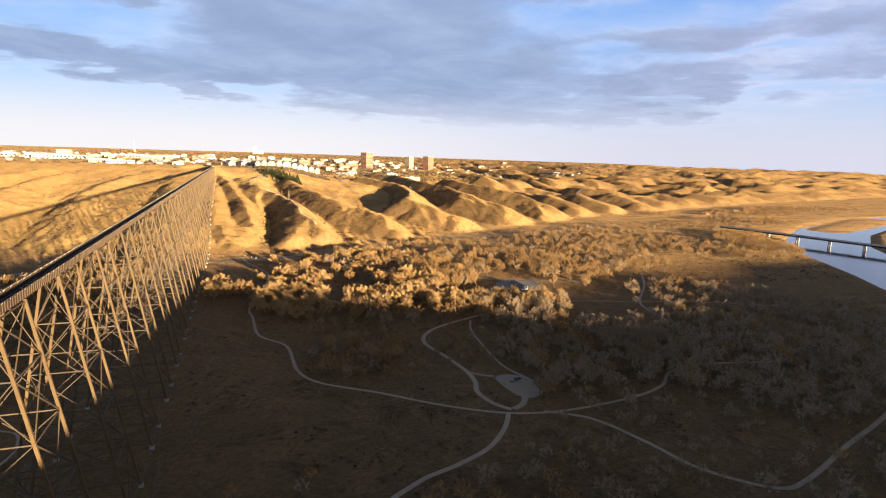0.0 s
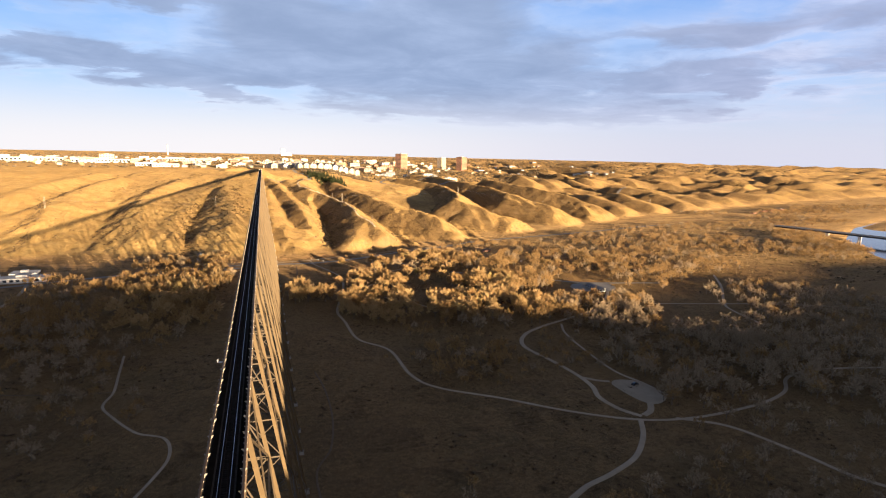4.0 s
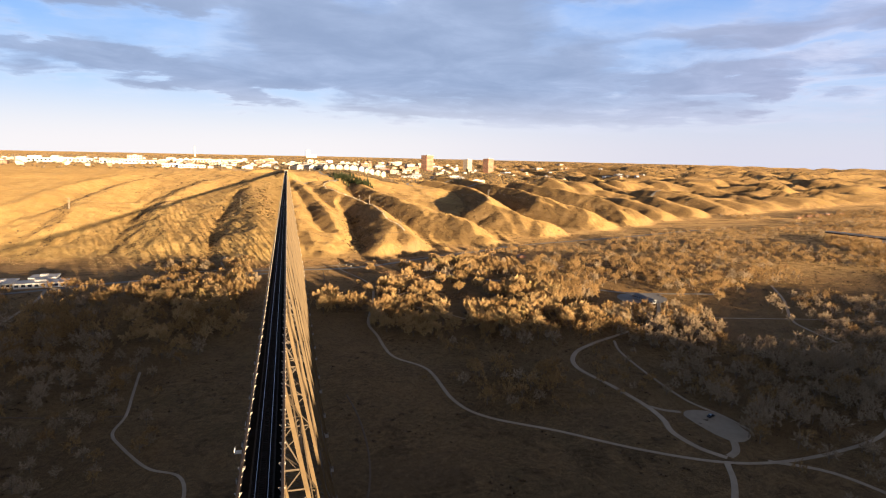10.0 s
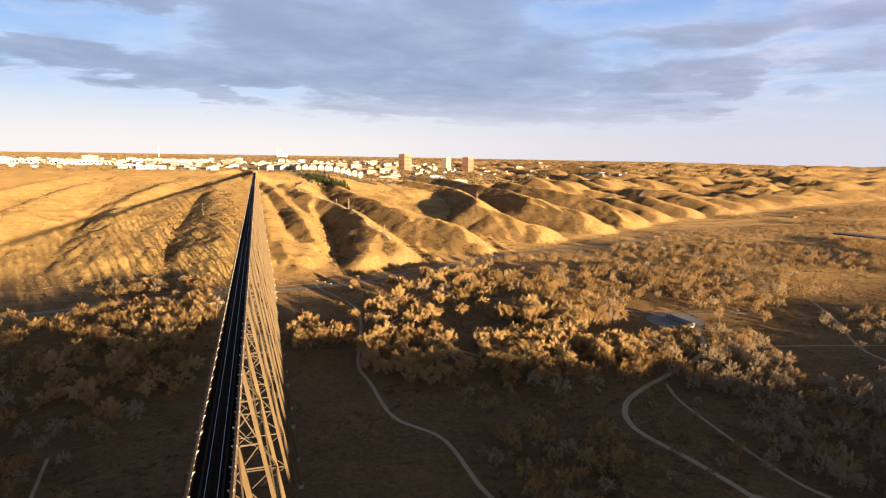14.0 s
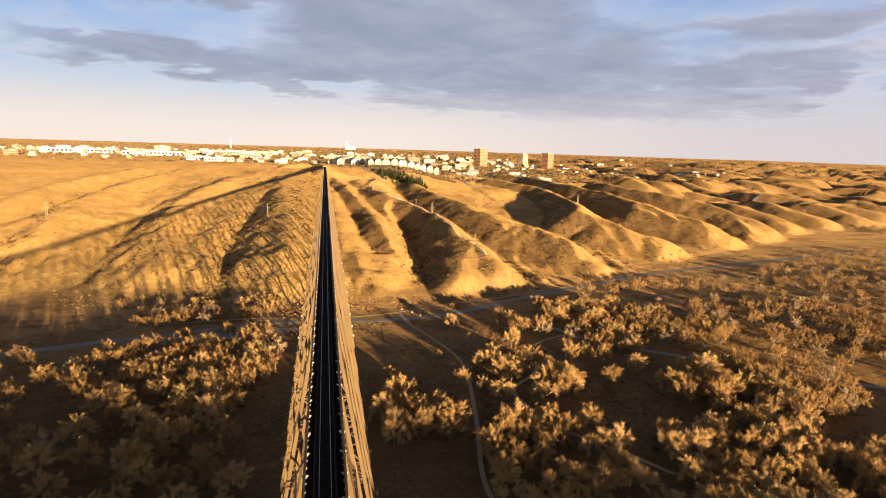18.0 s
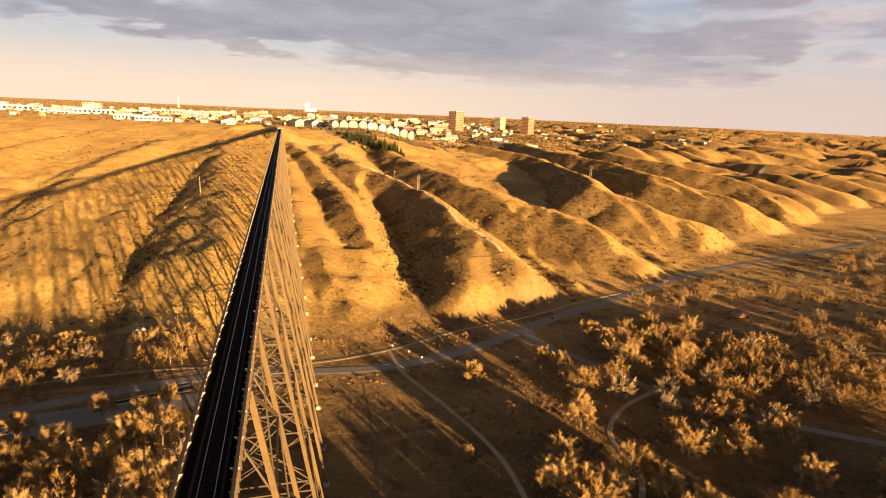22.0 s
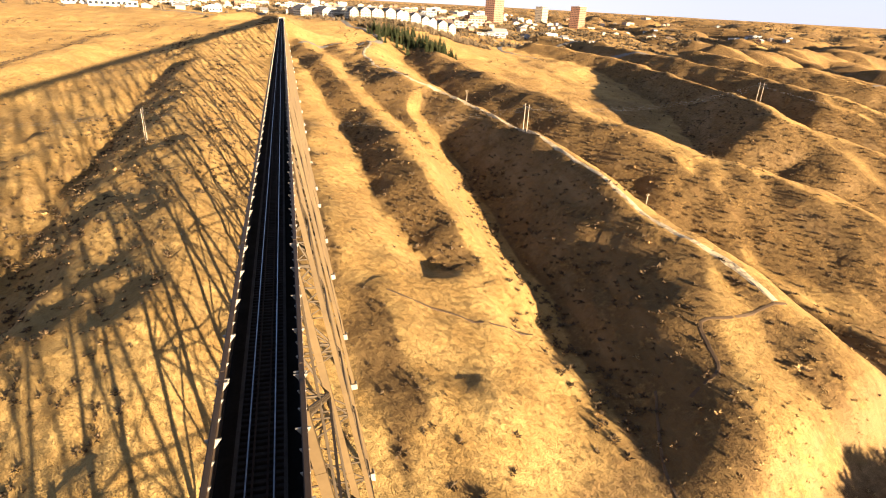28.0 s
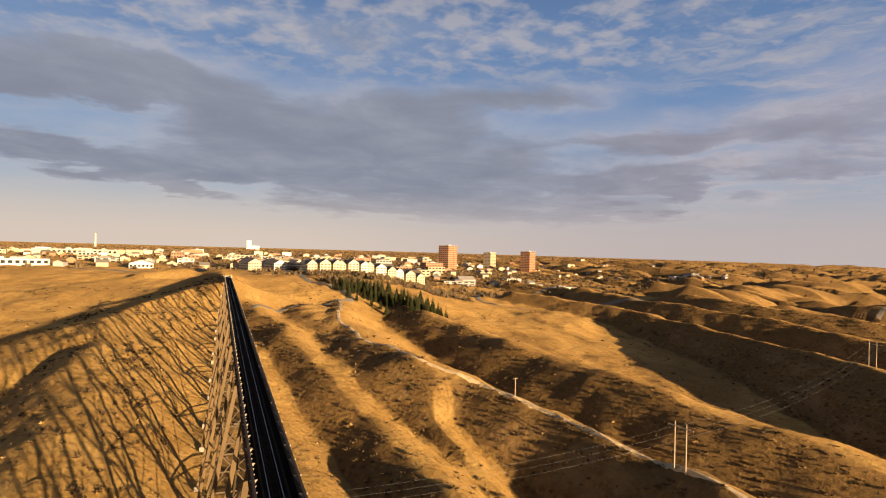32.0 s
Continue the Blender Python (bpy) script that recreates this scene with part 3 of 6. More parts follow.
def height(x, y):
    x, y = np.asarray(x, float), np.asarray(y, float)
    wx, wy = x + 7 * rough(x / 60, y / 60, 3), y + 7 * rough(x / 60, y / 60, 9)
    s = y - np.interp(x, *FOOT)
    floor = 3.2 + 0.9 * rough(x / 110, y / 110, 5, 2)
    right = np.interp(s, [-28.2, 0, 38, 94, 329, 451, 526, 583, 696, 893, 1410, 2444, 4230], [0, 2.8, 8, 13, 33, 47, 58, 74, 85, 86, 88, 93, 107])
    back = np.interp(s, [-28.2, 0, 38, 94, 329, 430, 500, 670, 800, 950, 1100, 1410, 2444, 4230], [0, 2.8, 8, 13, 33, 45, 52, 60, 70, 81, 85, 88, 93, 107])
    right = right + (back - right) * ease(x, 140, 290)
    outer = np.interp(s, [-28.2, 0, 94, 329, 517, 705, 893, 1410, 2444, 4230], [0, 2.8, 8, 24, 40, 54, 66, 83, 93, 107])
    remote = np.interp(s, [-30, 0, 80, 220, 420, 700, 1400, 2400, 4200], [0, 3, 18, 36, 52, 68, 84, 94, 107])
    outer = outer + (remote - outer) * ease(x, 850, 1250)
    right = right + (outer - right) * ease(x, 300, 560)
    left = np.interp(s, [-28.2, 0, 28.2, 56, 94, 188, 282, 395, 489, 583, 705, 940, 1410, 2444, 4230], [0, 2.8, 9, 18, 26, 37, 46, 57, 66, 76, 83, 86, 88, 93, 107])
    gully = np.where(x < 0, left, right) * ease(np.abs(x), 0, 40) + (1 - ease(np.abs(x), 0, 40)) * 0.5 * (left + right)
    up = np.full(np.shape(x), -1e9)
    for crest, w, k in RIDGES:
        for (x0, y0, z0), (x1, y1, z1) in zip(crest, crest[1:]):
            dx, dy = x1 - x0, y1 - y0
            q = np.clip(((wx - x0) * dx + (wy - y0) * dy) / (dx * dx + dy * dy), 0, 1)
            d = np.hypot(wx - x0 - q * dx, wy - y0 - q * dy)
            up = np.maximum(up, z0 + q * (z1 - z0) - k * (np.sqrt(d * d + w * w) - w))
    hill = np.logaddexp(gully / 2.0, up / 2.0) * 2.0
    for bed, w, k in GULLIES:
        low = np.full(np.shape(x), 1e3)
        for (x0, y0, z0), (x1, y1, z1) in zip(bed, bed[1:]):
            dx, dy = x1 - x0, y1 - y0
            q = np.clip(((wx - x0) * dx + (wy - y0) * dy) / (dx * dx + dy * dy), 0, 1)
            d = np.hypot(wx - x0 - q * dx, wy - y0 - q * dy)
            low = np.minimum(low, z0 + q * (z1 - z0) + k * (np.sqrt(d * d + w * w) - w))
        hill = -np.logaddexp(-hill / 1.5, -low / 1.5) * 1.5
    on = ease(s, -26, 8)
    slope = ease(s, 10, 80) * (1 - ease(s, 650, 1000))
    hill = hill + slope * (1.5 * rough(x / 13, y / 26, 21, 3) + 2.0 * rough(x / 55, y / 55, 25, 2))
    # rills down the bluff fronts, and hummocks everywhere
    front = ease(s, 5, 40) * (1 - ease(s, 110, 190))
    hill = hill - front * 2.7 * (1 - np.abs(rough(x / 11 + 0.4 * rough(x / 40, y / 40, 57), y / 60, 53, 2))) ** 2
    hill = hill + ease(s, 20, 80) * (0.7 * rough(x / 7, y / 7, 59, 2) + 0.8 * rough(x / 19, y / 19, 63, 2))
    # the slope beside the line is combed by shallow rills
    comb = ease(-x, 30, 70) * ease(s, 10, 60) * (1 - ease(s, 260, 420)) * (1 - ease(-x, 420, 700))
    hill = hill - comb * 3.4 * (1 - np.abs(rough(x / 30 + 0.5 * rough(x / 70, y / 70, 83), y / 130, 81, 3))) ** 2
    hill = hill - comb * 1.7 * (1 - np.abs(rough(x / 13 + 0.4 * rough(x / 40, y / 40, 87), y / 45, 89, 2))) ** 2
    # side valleys of the far country
    deep = ease(x, 620, 800) * ease(s, 120, 320) * (1 - ease(s, 1500, 2600))
    hill = hill - deep * 30 * (1 - np.abs(rough(x / 190 + y / 500, y / 300, 33, 3))) ** 3 + deep * 9
    # short coulees that break up the far country
    cleft = ease(x, 640, 850) * ease(s, 60, 200) * (1 - ease(s, 1500, 2600))
    hill = hill + cleft * (5 + 3 * ease(x, 900, 1300) - (24 + 8 * ease(x, 900, 1300)) * (1 - np.abs(rough(x / 85 + y / 240, y / 150, 37, 2))) ** 3)
    z = np.logaddexp(floor / 1.5, (hill * on - 6 * (1 - on)) / 1.5) * 1.5
    # roll of the prairie far off
    far = ease(s, 900, 1500)
    z = z + far * 1.5 * rough(x / 260, y / 260, 31, 2)
    # the opposite rim, behind the start
    rim = np.interp(x, [-1500, 0, 190, 260, 373, 463, 500, 577, 620, 670, 775, 843, 985, 1500], [-225, -292, -306, -326, -372, -425, -462, -505, -512, -505, -490, -470, -440, -350])
    b = rim + 110 - y + 8 * rough(x / 160, y / 160, 41, 2)
    west = 93 * ease(b, 10, 108) + 2.0
    z = np.where(b > -20, np.maximum(z, west), z)
    g = river_gap(x, y)
    bank = -2.5 + 5.6 * ease(g, RIVER_W * 0.8, RIVER_W * 1.18)
    z = np.where((z < 30) & (g < RIVER_W * 1.18), np.minimum(z, bank), z)
    # a gravel spit in the far bend
    q = np.clip(((x - 1140) * 345 + (y - 772) * 140) / (345 ** 2 + 140 ** 2), 0, 1)
    off = np.hypot(x - 1140 - 345 * q, y - 772 - 140 * q)
    z = np.where(off < 60, np.maximum(z, 2.6 - 0.07 * np.maximum(off - 8 - 16 * q, 0)), z)
    return z


def spread(lo, hi, step, ends, grow=1.07):
    """Coordinates that lie close between lo and hi and ever wider out to the two ends."""
    mid = list(np.arange(lo, hi + step / 2, step))
    for sign in (-1, 1):
        d, v, out = step, (lo if sign < 0 else hi), []
        while sign * v < sign * ends[0 if sign < 0 else 1]:
            d *= grow
            v += sign * d
            out.append(v)
        mid = out[::-1] + mid if sign < 0 else mid + out
    return mid


GX = np.array(spread(-345, 625, 4.0, (-6000, 6500), 1.033))
GY = np.array([v for v in spread(660, 1380, 4.0, (661, 6500), 1.035) if v >= 660])
GY = np.concatenate([np.array([v for v in spread(-36, 652, 8.0, (-3500, 653), 1.09) if v < 660]), GY])


def make_ground():
    xx, yy = np.meshgrid(GX, GY)
    zz = height(xx, yy)
    ny, nx = xx.shape
    me = bpy.data.meshes.new("ground")
    me.vertices.add(nx * ny)
    me.vertices.foreach_set("co", np.stack([xx, yy, zz], -1).astype(np.float32).ravel())
    i = np.arange(nx * ny).reshape(ny, nx)
    quads = np.stack([i[:-1, :-1], i[:-1, 1:], i[1:, 1:], i[1:, :-1]], -1).reshape(-1, 4)
    me.loops.add(quads.size)
    me.loops.foreach_set("vertex_index", quads.ravel().astype(np.int32))
    me.polygons.add(len(quads))
    me.polygons.foreach_set("loop_start", np.arange(0, quads.size, 4, dtype=np.int32))
    me.polygons.foreach_set("use_smooth", np.ones(len(quads), bool))
    me.update(calc_edges=True)
    me.materials.append(M_GROUND)
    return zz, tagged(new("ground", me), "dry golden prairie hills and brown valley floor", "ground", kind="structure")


GZ, GROUND = make_ground()


def on_ground(x, y):
    """The height of the ground sheet itself, between its points."""
    x, y = np.asarray(x, float), np.asarray(y, float)
    i = np.clip(np.searchsorted(GX, x) - 1, 0, len(GX) - 2)
    j = np.clip(np.searchsorted(GY, y) - 1, 0, len(GY) - 2)
    fx, fy = (x - GX[i]) / (GX[i + 1] - GX[i]), (y - GY[j]) / (GY[j + 1] - GY[j])
    return (GZ[j, i] * (1 - fx) + GZ[j, i + 1] * fx) * (1 - fy) + (GZ[j + 1, i] * (1 - fx) + GZ[j + 1, i + 1] * fx) * fy


def lie(x, y):
    return float(on_ground(np.array([x]), np.array([y]))[0])


# ---- river ----
def flow(points, n=10):
    """A smooth line through the points."""
    p = [np.array(q, float) for q in points]
    p = [2 * p[0] - p[1], *p, 2 * p[-1] - p[-2]]
    out = []
    for a, b, c, d in zip(p, p[1:], p[2:], p[3:]):
        for k in np.linspace(0, 1, n, endpoint=False):
            out.append(0.5 * (2 * b + (c - a) * k + (2 * a - 5 * b + 4 * c - d) * k * k + (3 * b - a - 3 * c + d) * k ** 3))
    return np.array(out + [p[-2]])


def band(line, half):
    t = np.gradient(line, axis=0)
    t /= np.hypot(t[:, 0], t[:, 1])[:, None]
    off = np.stack([-t[:, 1], t[:, 0]], 1) * half
    return line + off, line - off


def make_river():
    line = flow(list(zip(*RIVER)), 8)
    a, b = band(line, RIVER_W * 1.5)
    v = [(x, y, 0.6) for p, q in zip(a, b) for x, y in (p, q)]
    f = [(2 * i, 2 * i + 1, 2 * i + 3, 2 * i + 2) for i in range(len(line) - 1)]
    return tagged(new("water", mesh_of("water", v, f, M_WATER, smooth=True)), "calm river reflecting the evening sky", "river", kind="structure")


make_river()

# ---- roads and paths ----
WAYS = []


def way(name, points, width, mat, label, category, lift=0.14, across=4, crest=False):
    line = flow(points, 8)
    seg = np.hypot(*np.diff(line, axis=0).T)
    s = np.concatenate([[0], np.cumsum(seg)])
    u = np.arange(0, s[-1], 2.5)
    line = np.stack([np.interp(u, s, line[:, 0]), np.interp(u, s, line[:, 1])], 1)
    if crest:
        # keep to the top of the spur, with no sudden turns
        offs = np.arange(-16, 16.1, 1.0)
        best = offs[np.argmax([on_ground(line[:, 0] + o, line[:, 1]) - 0.03 * abs(o) for o in offs], axis=0)]
        kern = np.hanning(21) / np.hanning(21).sum()
        line[:, 0] += np.convolve(np.pad(best, 10, mode="edge"), kern, "valid")
    WAYS.append((line, width))
    a, b = band(line, width / 2)
    ks = np.linspace(0, 1, across + 1)
    grid = a[:, None, :] * (1 - ks)[None, :, None] + b[:, None, :] * ks[None, :, None]
    wob = 0.10 * width * rough(grid[..., 0] / 4, grid[..., 1] / 4, 51, 2)
    grid[:, 0, :] += (wob[:, 0, None]) * 0.5
    z = on_ground(grid[..., 0], grid[..., 1]) + lift
    # round the crown a little and turn the edges down
    z[:, 0] -= lift + 0.25
    z[:, -1] -= lift + 0.25
    n, m = z.shape
    v = np.concatenate([grid, z[..., None]], -1).reshape(-1, 3).tolist()
    f = [(i * m + j, i * m + j + 1, (i + 1) * m + j + 1, (i + 1) * m + j) for i in range(n - 1) for j in range(m - 1)]
    return tagged(new(name, mesh_of(name, v, f, mat)), label, category, kind="structure")


def lot(name, corners, mat, label, category, lift=0.16):
    """A paved area between four corners."""
    c = np.array(corners, float)
    ks = np.linspace(0, 1, 13)
    uu, vv = np.meshgrid(2 * ks - 1, 2 * ks - 1, indexing="ij")
    ru, rv = uu * np.sqrt(1 - 0.42 * vv * vv), vv * np.sqrt(1 - 0.42 * uu * uu)
    ku, kv = (0.5 + 0.55 * ru)[..., None], (0.5 + 0.55 * rv)[..., None]
    g = (c[0] * (1 - ku) + c[1] * ku) * (1 - kv) + (c[3] * (1 - ku) + c[2] * ku) * kv
    g = g + 1.2 * np.stack([rough(g[..., 0] / 9, g[..., 1] / 9, 61, 2), rough(g[..., 0] / 9, g[..., 1] / 9, 67, 2)], -1)
    z = on_ground(g[..., 0], g[..., 1]) + lift
    v = np.concatenate([g, z[..., None]], -1).reshape(-1, 3).tolist()
    n = len(ks)
    f = [(i * n + j, (i + 1) * n + j, (i + 1) * n + j + 1, i * n + j + 1) for i in range(n - 1) for j in range(n - 1)]
    return tagged(new(name, mesh_of(name, v, f, mat, smooth=True)), label, category, kind="structure")


way("path", [(54, 664), (55, 653), (57, 637), (70, 598), (77, 566), (75, 533), (67, 487), (58, 442), (60, 412), (63, 371), (79, 345), (82, 301), (92, 279), (119, 258), (146, 235), (175, 218), (205, 213), (247, 217), (274, 226), (293, 241), (324, 246), (376, 235)], 3.0, M_PATH, "winding pale gravel path", "path")
way("path", [(193, 215), (212, 201), (222, 174), (228, 150), (246, 130), (265, 131), (308, 146), (360, 163), (442, 197)], 3.4, M_PATH, "wide gravel track across the meadow", "path")
way("path", [(175, 218), (166, 204), (151, 189), (133, 180), (115, 173), (94, 155), (89, 113)], 3.6, M_PATH, "curving gravel path to the grove", "path")
way("road", [(178, 221), (172, 231), (170, 246), (174, 258), (175, 274), (172, 299), (167, 330), (178, 352), (200, 367), (228, 380), (273, 404), (305, 442), (324, 470)], 4.2, M_PATH, "narrow worn park road", "road")
way("path", [(216, 368), (208, 347), (202, 307), (200, 275), (205, 255), (207, 238)], 2.2, M_PATH, "thin gravel footpath", "path", 0.32)
way("path", [(22.6, 179), (21.6, 212), (29, 230), (33, 258), (33, 292), (30, 320)], 1.3, M_FAINT, "faint foot trail in dry grass", "path")
way("path", [(-47, 202), (-39, 224), (-35, 241), (-39, 258), (-52, 267), (-66, 287), (-73, 301), (-72, 318), (-75, 343), (-79, 376)], 2.0, M_PATH, "thin gravel footpath", "path")
way("path", [(-72, 318), (-93, 321), (-129, 330), (-188, 343)], 1.5, M_FAINT, "faint foot trail in dry grass", "path")
way("road", [(-310, 564), (-235, 590), (-160, 616), (-88, 638), (-38, 650), (12.2, 648), (53, 647), (103, 664), (151, 691), (230, 729), (320, 771), (404, 799), (526, 832), (752, 902)], 10.5, M_ROAD, "worn grey asphalt valley road", "road")
way("pavement", [(-113, 658), (-56, 663), (-18.8, 660), (17.9, 657), (55, 666), (95, 685), (147, 701), (180, 716), (214, 730), (240, 738)], 3.2, M_PATH, "pale path beside the valley road", "path")
way("road", [(133, 669), (133, 662), (140, 650), (153, 628), (164, 603), (179, 583), (216, 555), (273, 515), (310, 489), (385, 470)], 6.5, M_ROAD, "narrow worn park road", "road")
way("path", [(162, 602), (141, 592), (125, 577), (121, 562), (120, 550), (112, 537), (95, 517), (103, 479), (121, 454), (134, 434)], 3.0, M_PATH, "thin gravel footpath", "path")
way("path", [(-70, 697), (-65, 679), (-64, 664)], 3.0, M_PATH, "short gravel path to a hut", "path")
way("road", [(137, 682), (133, 671), (133, 662)], 11.0, M_ROAD, "wide asphalt mouth of a park road", "road", 0.10)
way("path", [(91, 678), (86, 698), (87, 719), (98, 743)], 1.1, M_FAINT, "worn dirt trail into a gully", "path")
way("path", [(152, 757), (143, 757), (131, 755), (120, 756), (117, 748), (114, 739), (103, 735)], 1.7, M_EARTH, "eroded brown earth track on a slope", "path", 0.12)
way("path", [(30, 795), (39, 790), (49, 784), (59, 778), (69, 778), (76, 777)], 1.3, M_EARTH, "narrow eroded earth ledge on a slope", "path", 0.12)
way("path", [(293, 602), (299, 613), (310, 617), (321, 611), (318, 602)], 3.0, M_PATH, "small gravel loop on the lawn", "path")
way("path", [(37, 632), (36, 602), (34, 575), (32, 550), (30, 526)], 1.8, M_FAINT, "faint worn track in dry grass", "path", 0.06)
way("path", [(470, 489), (436, 442), (387, 387), (375, 363), (367, 329)], 3.4, M_PATH, "pale gravel track", "path")
way("path", [(320, 404), (404, 381), (489, 348), (564, 310)], 2.2, M_PATH, "faint foot trail in dry grass", "path")
way("path", [(-194, 480), (-195, 519), (-198, 566), (-205, 602)], 4.0, M_PATH, "gravel drive to a pale building", "path")
way("path", [(78, 1200), (72, 1160), (74, 1100), (84, 1039), (101, 1000), (114, 950), (124, 915), (132, 850), (140, 795), (150, 756)], 3.6, M_TRACKWAY, "worn dirt trail on a ridge crest", "path", 0.22, crest=True)
way("road", [(15, 1209), (50, 1236), (85, 1258), (102, 1279), (97, 1311), (80, 1355), (75, 1413), (68, 1513), (56, 1654)], 9.0, M_ROAD, "asphalt road curving on the plateau edge", "road", 0.35)
way("path", [(88, 1268), (86, 1240), (80, 1215), (78, 1198)], 3.6, M_TRACKWAY, "worn dirt trail at the plateau edge", "path", 0.25)
way("road", [(-179, 1542), (-94, 1466), (-18.8, 1438), (56, 1429), (150, 1438), (263, 1466)], 9.0, M_ROAD, "asphalt street at the edge of the town", "road", 0.35)
way("road", [(583, 1466), (489, 1452), (395, 1466), (310, 1438), (282, 1382), (310, 1316)], 8.0, M_ROAD, "pale asphalt road over the plateau", "road", 0.35)
way("road", [(526, 1222), (432, 1335), (376, 1429), (310, 1504)], 8.0, M_ROAD, "asphalt road over the far ridge", "road")
way("road", [(771, 1260), (808, 1307), (874, 1335), (978, 1344)], 8.0, M_ROAD, "asphalt road over the far ridge", "road")


way("path", [(176, 272), (182, 266), (190, 262)], 4.0, M_PATH, "short gravel link into a parking lot", "path", 0.10)
way("path", [(192, 233), (186, 225), (178, 221)], 5.0, M_PATH, "short gravel link out of a parking lot", "path", 0.10)
lot("parking_lot", [(189, 230), (206, 236), (202, 263), (185, 261)], M_PATH, "small worn gravel parking lot", "parking lot")
lot("parking_lot", [(-103, 611), (-22.6, 626), (-22.6, 638), (-103, 628)], M_ROAD, "grey asphalt parking lot beside the road", "parking lot", 0.2)
way("verge", [(-62, 634), (-47, 638), (-31, 642)], 4.2, M_TIE, "dark verge strip between two lanes", "verge", 0.42)
lot("parking_lot", [(282, 459), (320, 449), (335, 481), (293, 489)], M_ROAD, "worn asphalt parking area", "parking lot", 0.2)


# ---- the viaduct ----
DECK = 90.2            # top of the girders
PITCH, BAY = 48.1, 19.7  # from tower to tower, and between the two bents of a tower
FIRST = 661.8          # the bent nearest the foot of the far slope
ENDS = (-324.0, 1271.0)
LEG_TOP = DECK - 2.75


def leg_x(z):
    return 2.15 + 0.178 * (LEG_TOP - z)


def make_beam():
    """A beam one metre long with two side plates and lacing between them, on its own x axis."""
    s = Soup()
    s.box(0, 1, -0.5, 0.5, 0.30, 0.5)
    s.box(0, 1, -0.5, 0.5, -0.5, -0.30)
    s.box(0, 1, -0.18, 0.18, -0.3, 0.3)
    return s.mesh("beam", M_STEEL)


BEAM = make_beam()
LACED = {}


def laced_beam(length, wide, deep):
    """Four corner angles tied by crossed lacing bars on the two broad faces, on its own x axis."""
    s = Soup()
    for sy in (-1, 1):
        y0, y1 = sorted((sy * wide / 2, sy * (wide / 2 - 0.07)))
        s.box(0, length, y0, y1, -deep / 2, deep / 2)
    n = max(4, int(length / (wide * 1.1)))
    h = 0.04
    for i in range(n):
        x0, x1 = length * i / n, length * (i + 1) / n
        for sz in (-1, 1):
            z = sz * (deep / 2 + 0.01)
            for a, b in ((-1, 1), (1, -1)):
                ya, yb = a * (wide / 2 - 0.05), b * (wide / 2 - 0.05)
                s.add([(x0 - h, ya, z), (x0 + h, ya, z), (x1 + h, yb, z), (x1 - h, yb, z), (x0 - h, ya, z + 0.02), (x0 + h, ya, z + 0.02), (x1 + h, yb, z + 0.02), (x1 - h, yb, z + 0.02)],
                      [(3, 2, 1, 0), (4, 5, 6, 7), (1, 2, 6, 5), (3, 0, 4, 7)])
    return s.mesh("brace", M_STEEL)


def beam_pose(a, b, thick, deep):
    a, b = Vector(a), Vector(b)
    d = b - a
    turn = d.to_track_quat("X", "Z").to_matrix().to_4x4()
    return Matrix.Translation(a) @ turn @ Matrix.Diagonal((d.length, thick, deep, 1))


def make_leg(length, seed):
    """A tapered built-up leg with cover plates, rivet bands and a base plate, standing on its own z axis."""
    s = Soup()
    n = max(3, int(length / 5))
    for i in range(n):
        z0, z1 = length * i / n, length * (i + 1) / n
        for q, (za, zb) in enumerate(((z0, z1 - 0.35), (z1 - 0.35, z1))):
            k = 0.42 - 0.06 * za / length + (0.03 if q else 0.0)
            w = 0.31 + (0.03 if q else 0.0)
            s.box(-w, w, -k, k, za, zb)
    return s.mesh("leg", M_LEG)


BASE = bevel_box("base_plate", 1.5, 1.7, 0.24, M_STEEL, 0.03)
GUSSET = bevel_box("gusset", 0.75, 0.10, 0.75, M_STEEL, 0.03)
PEDESTAL = bevel_box("pedestal", 2.2, 2.2, 3.2, M_FOOTING, 0.12, 0.78)


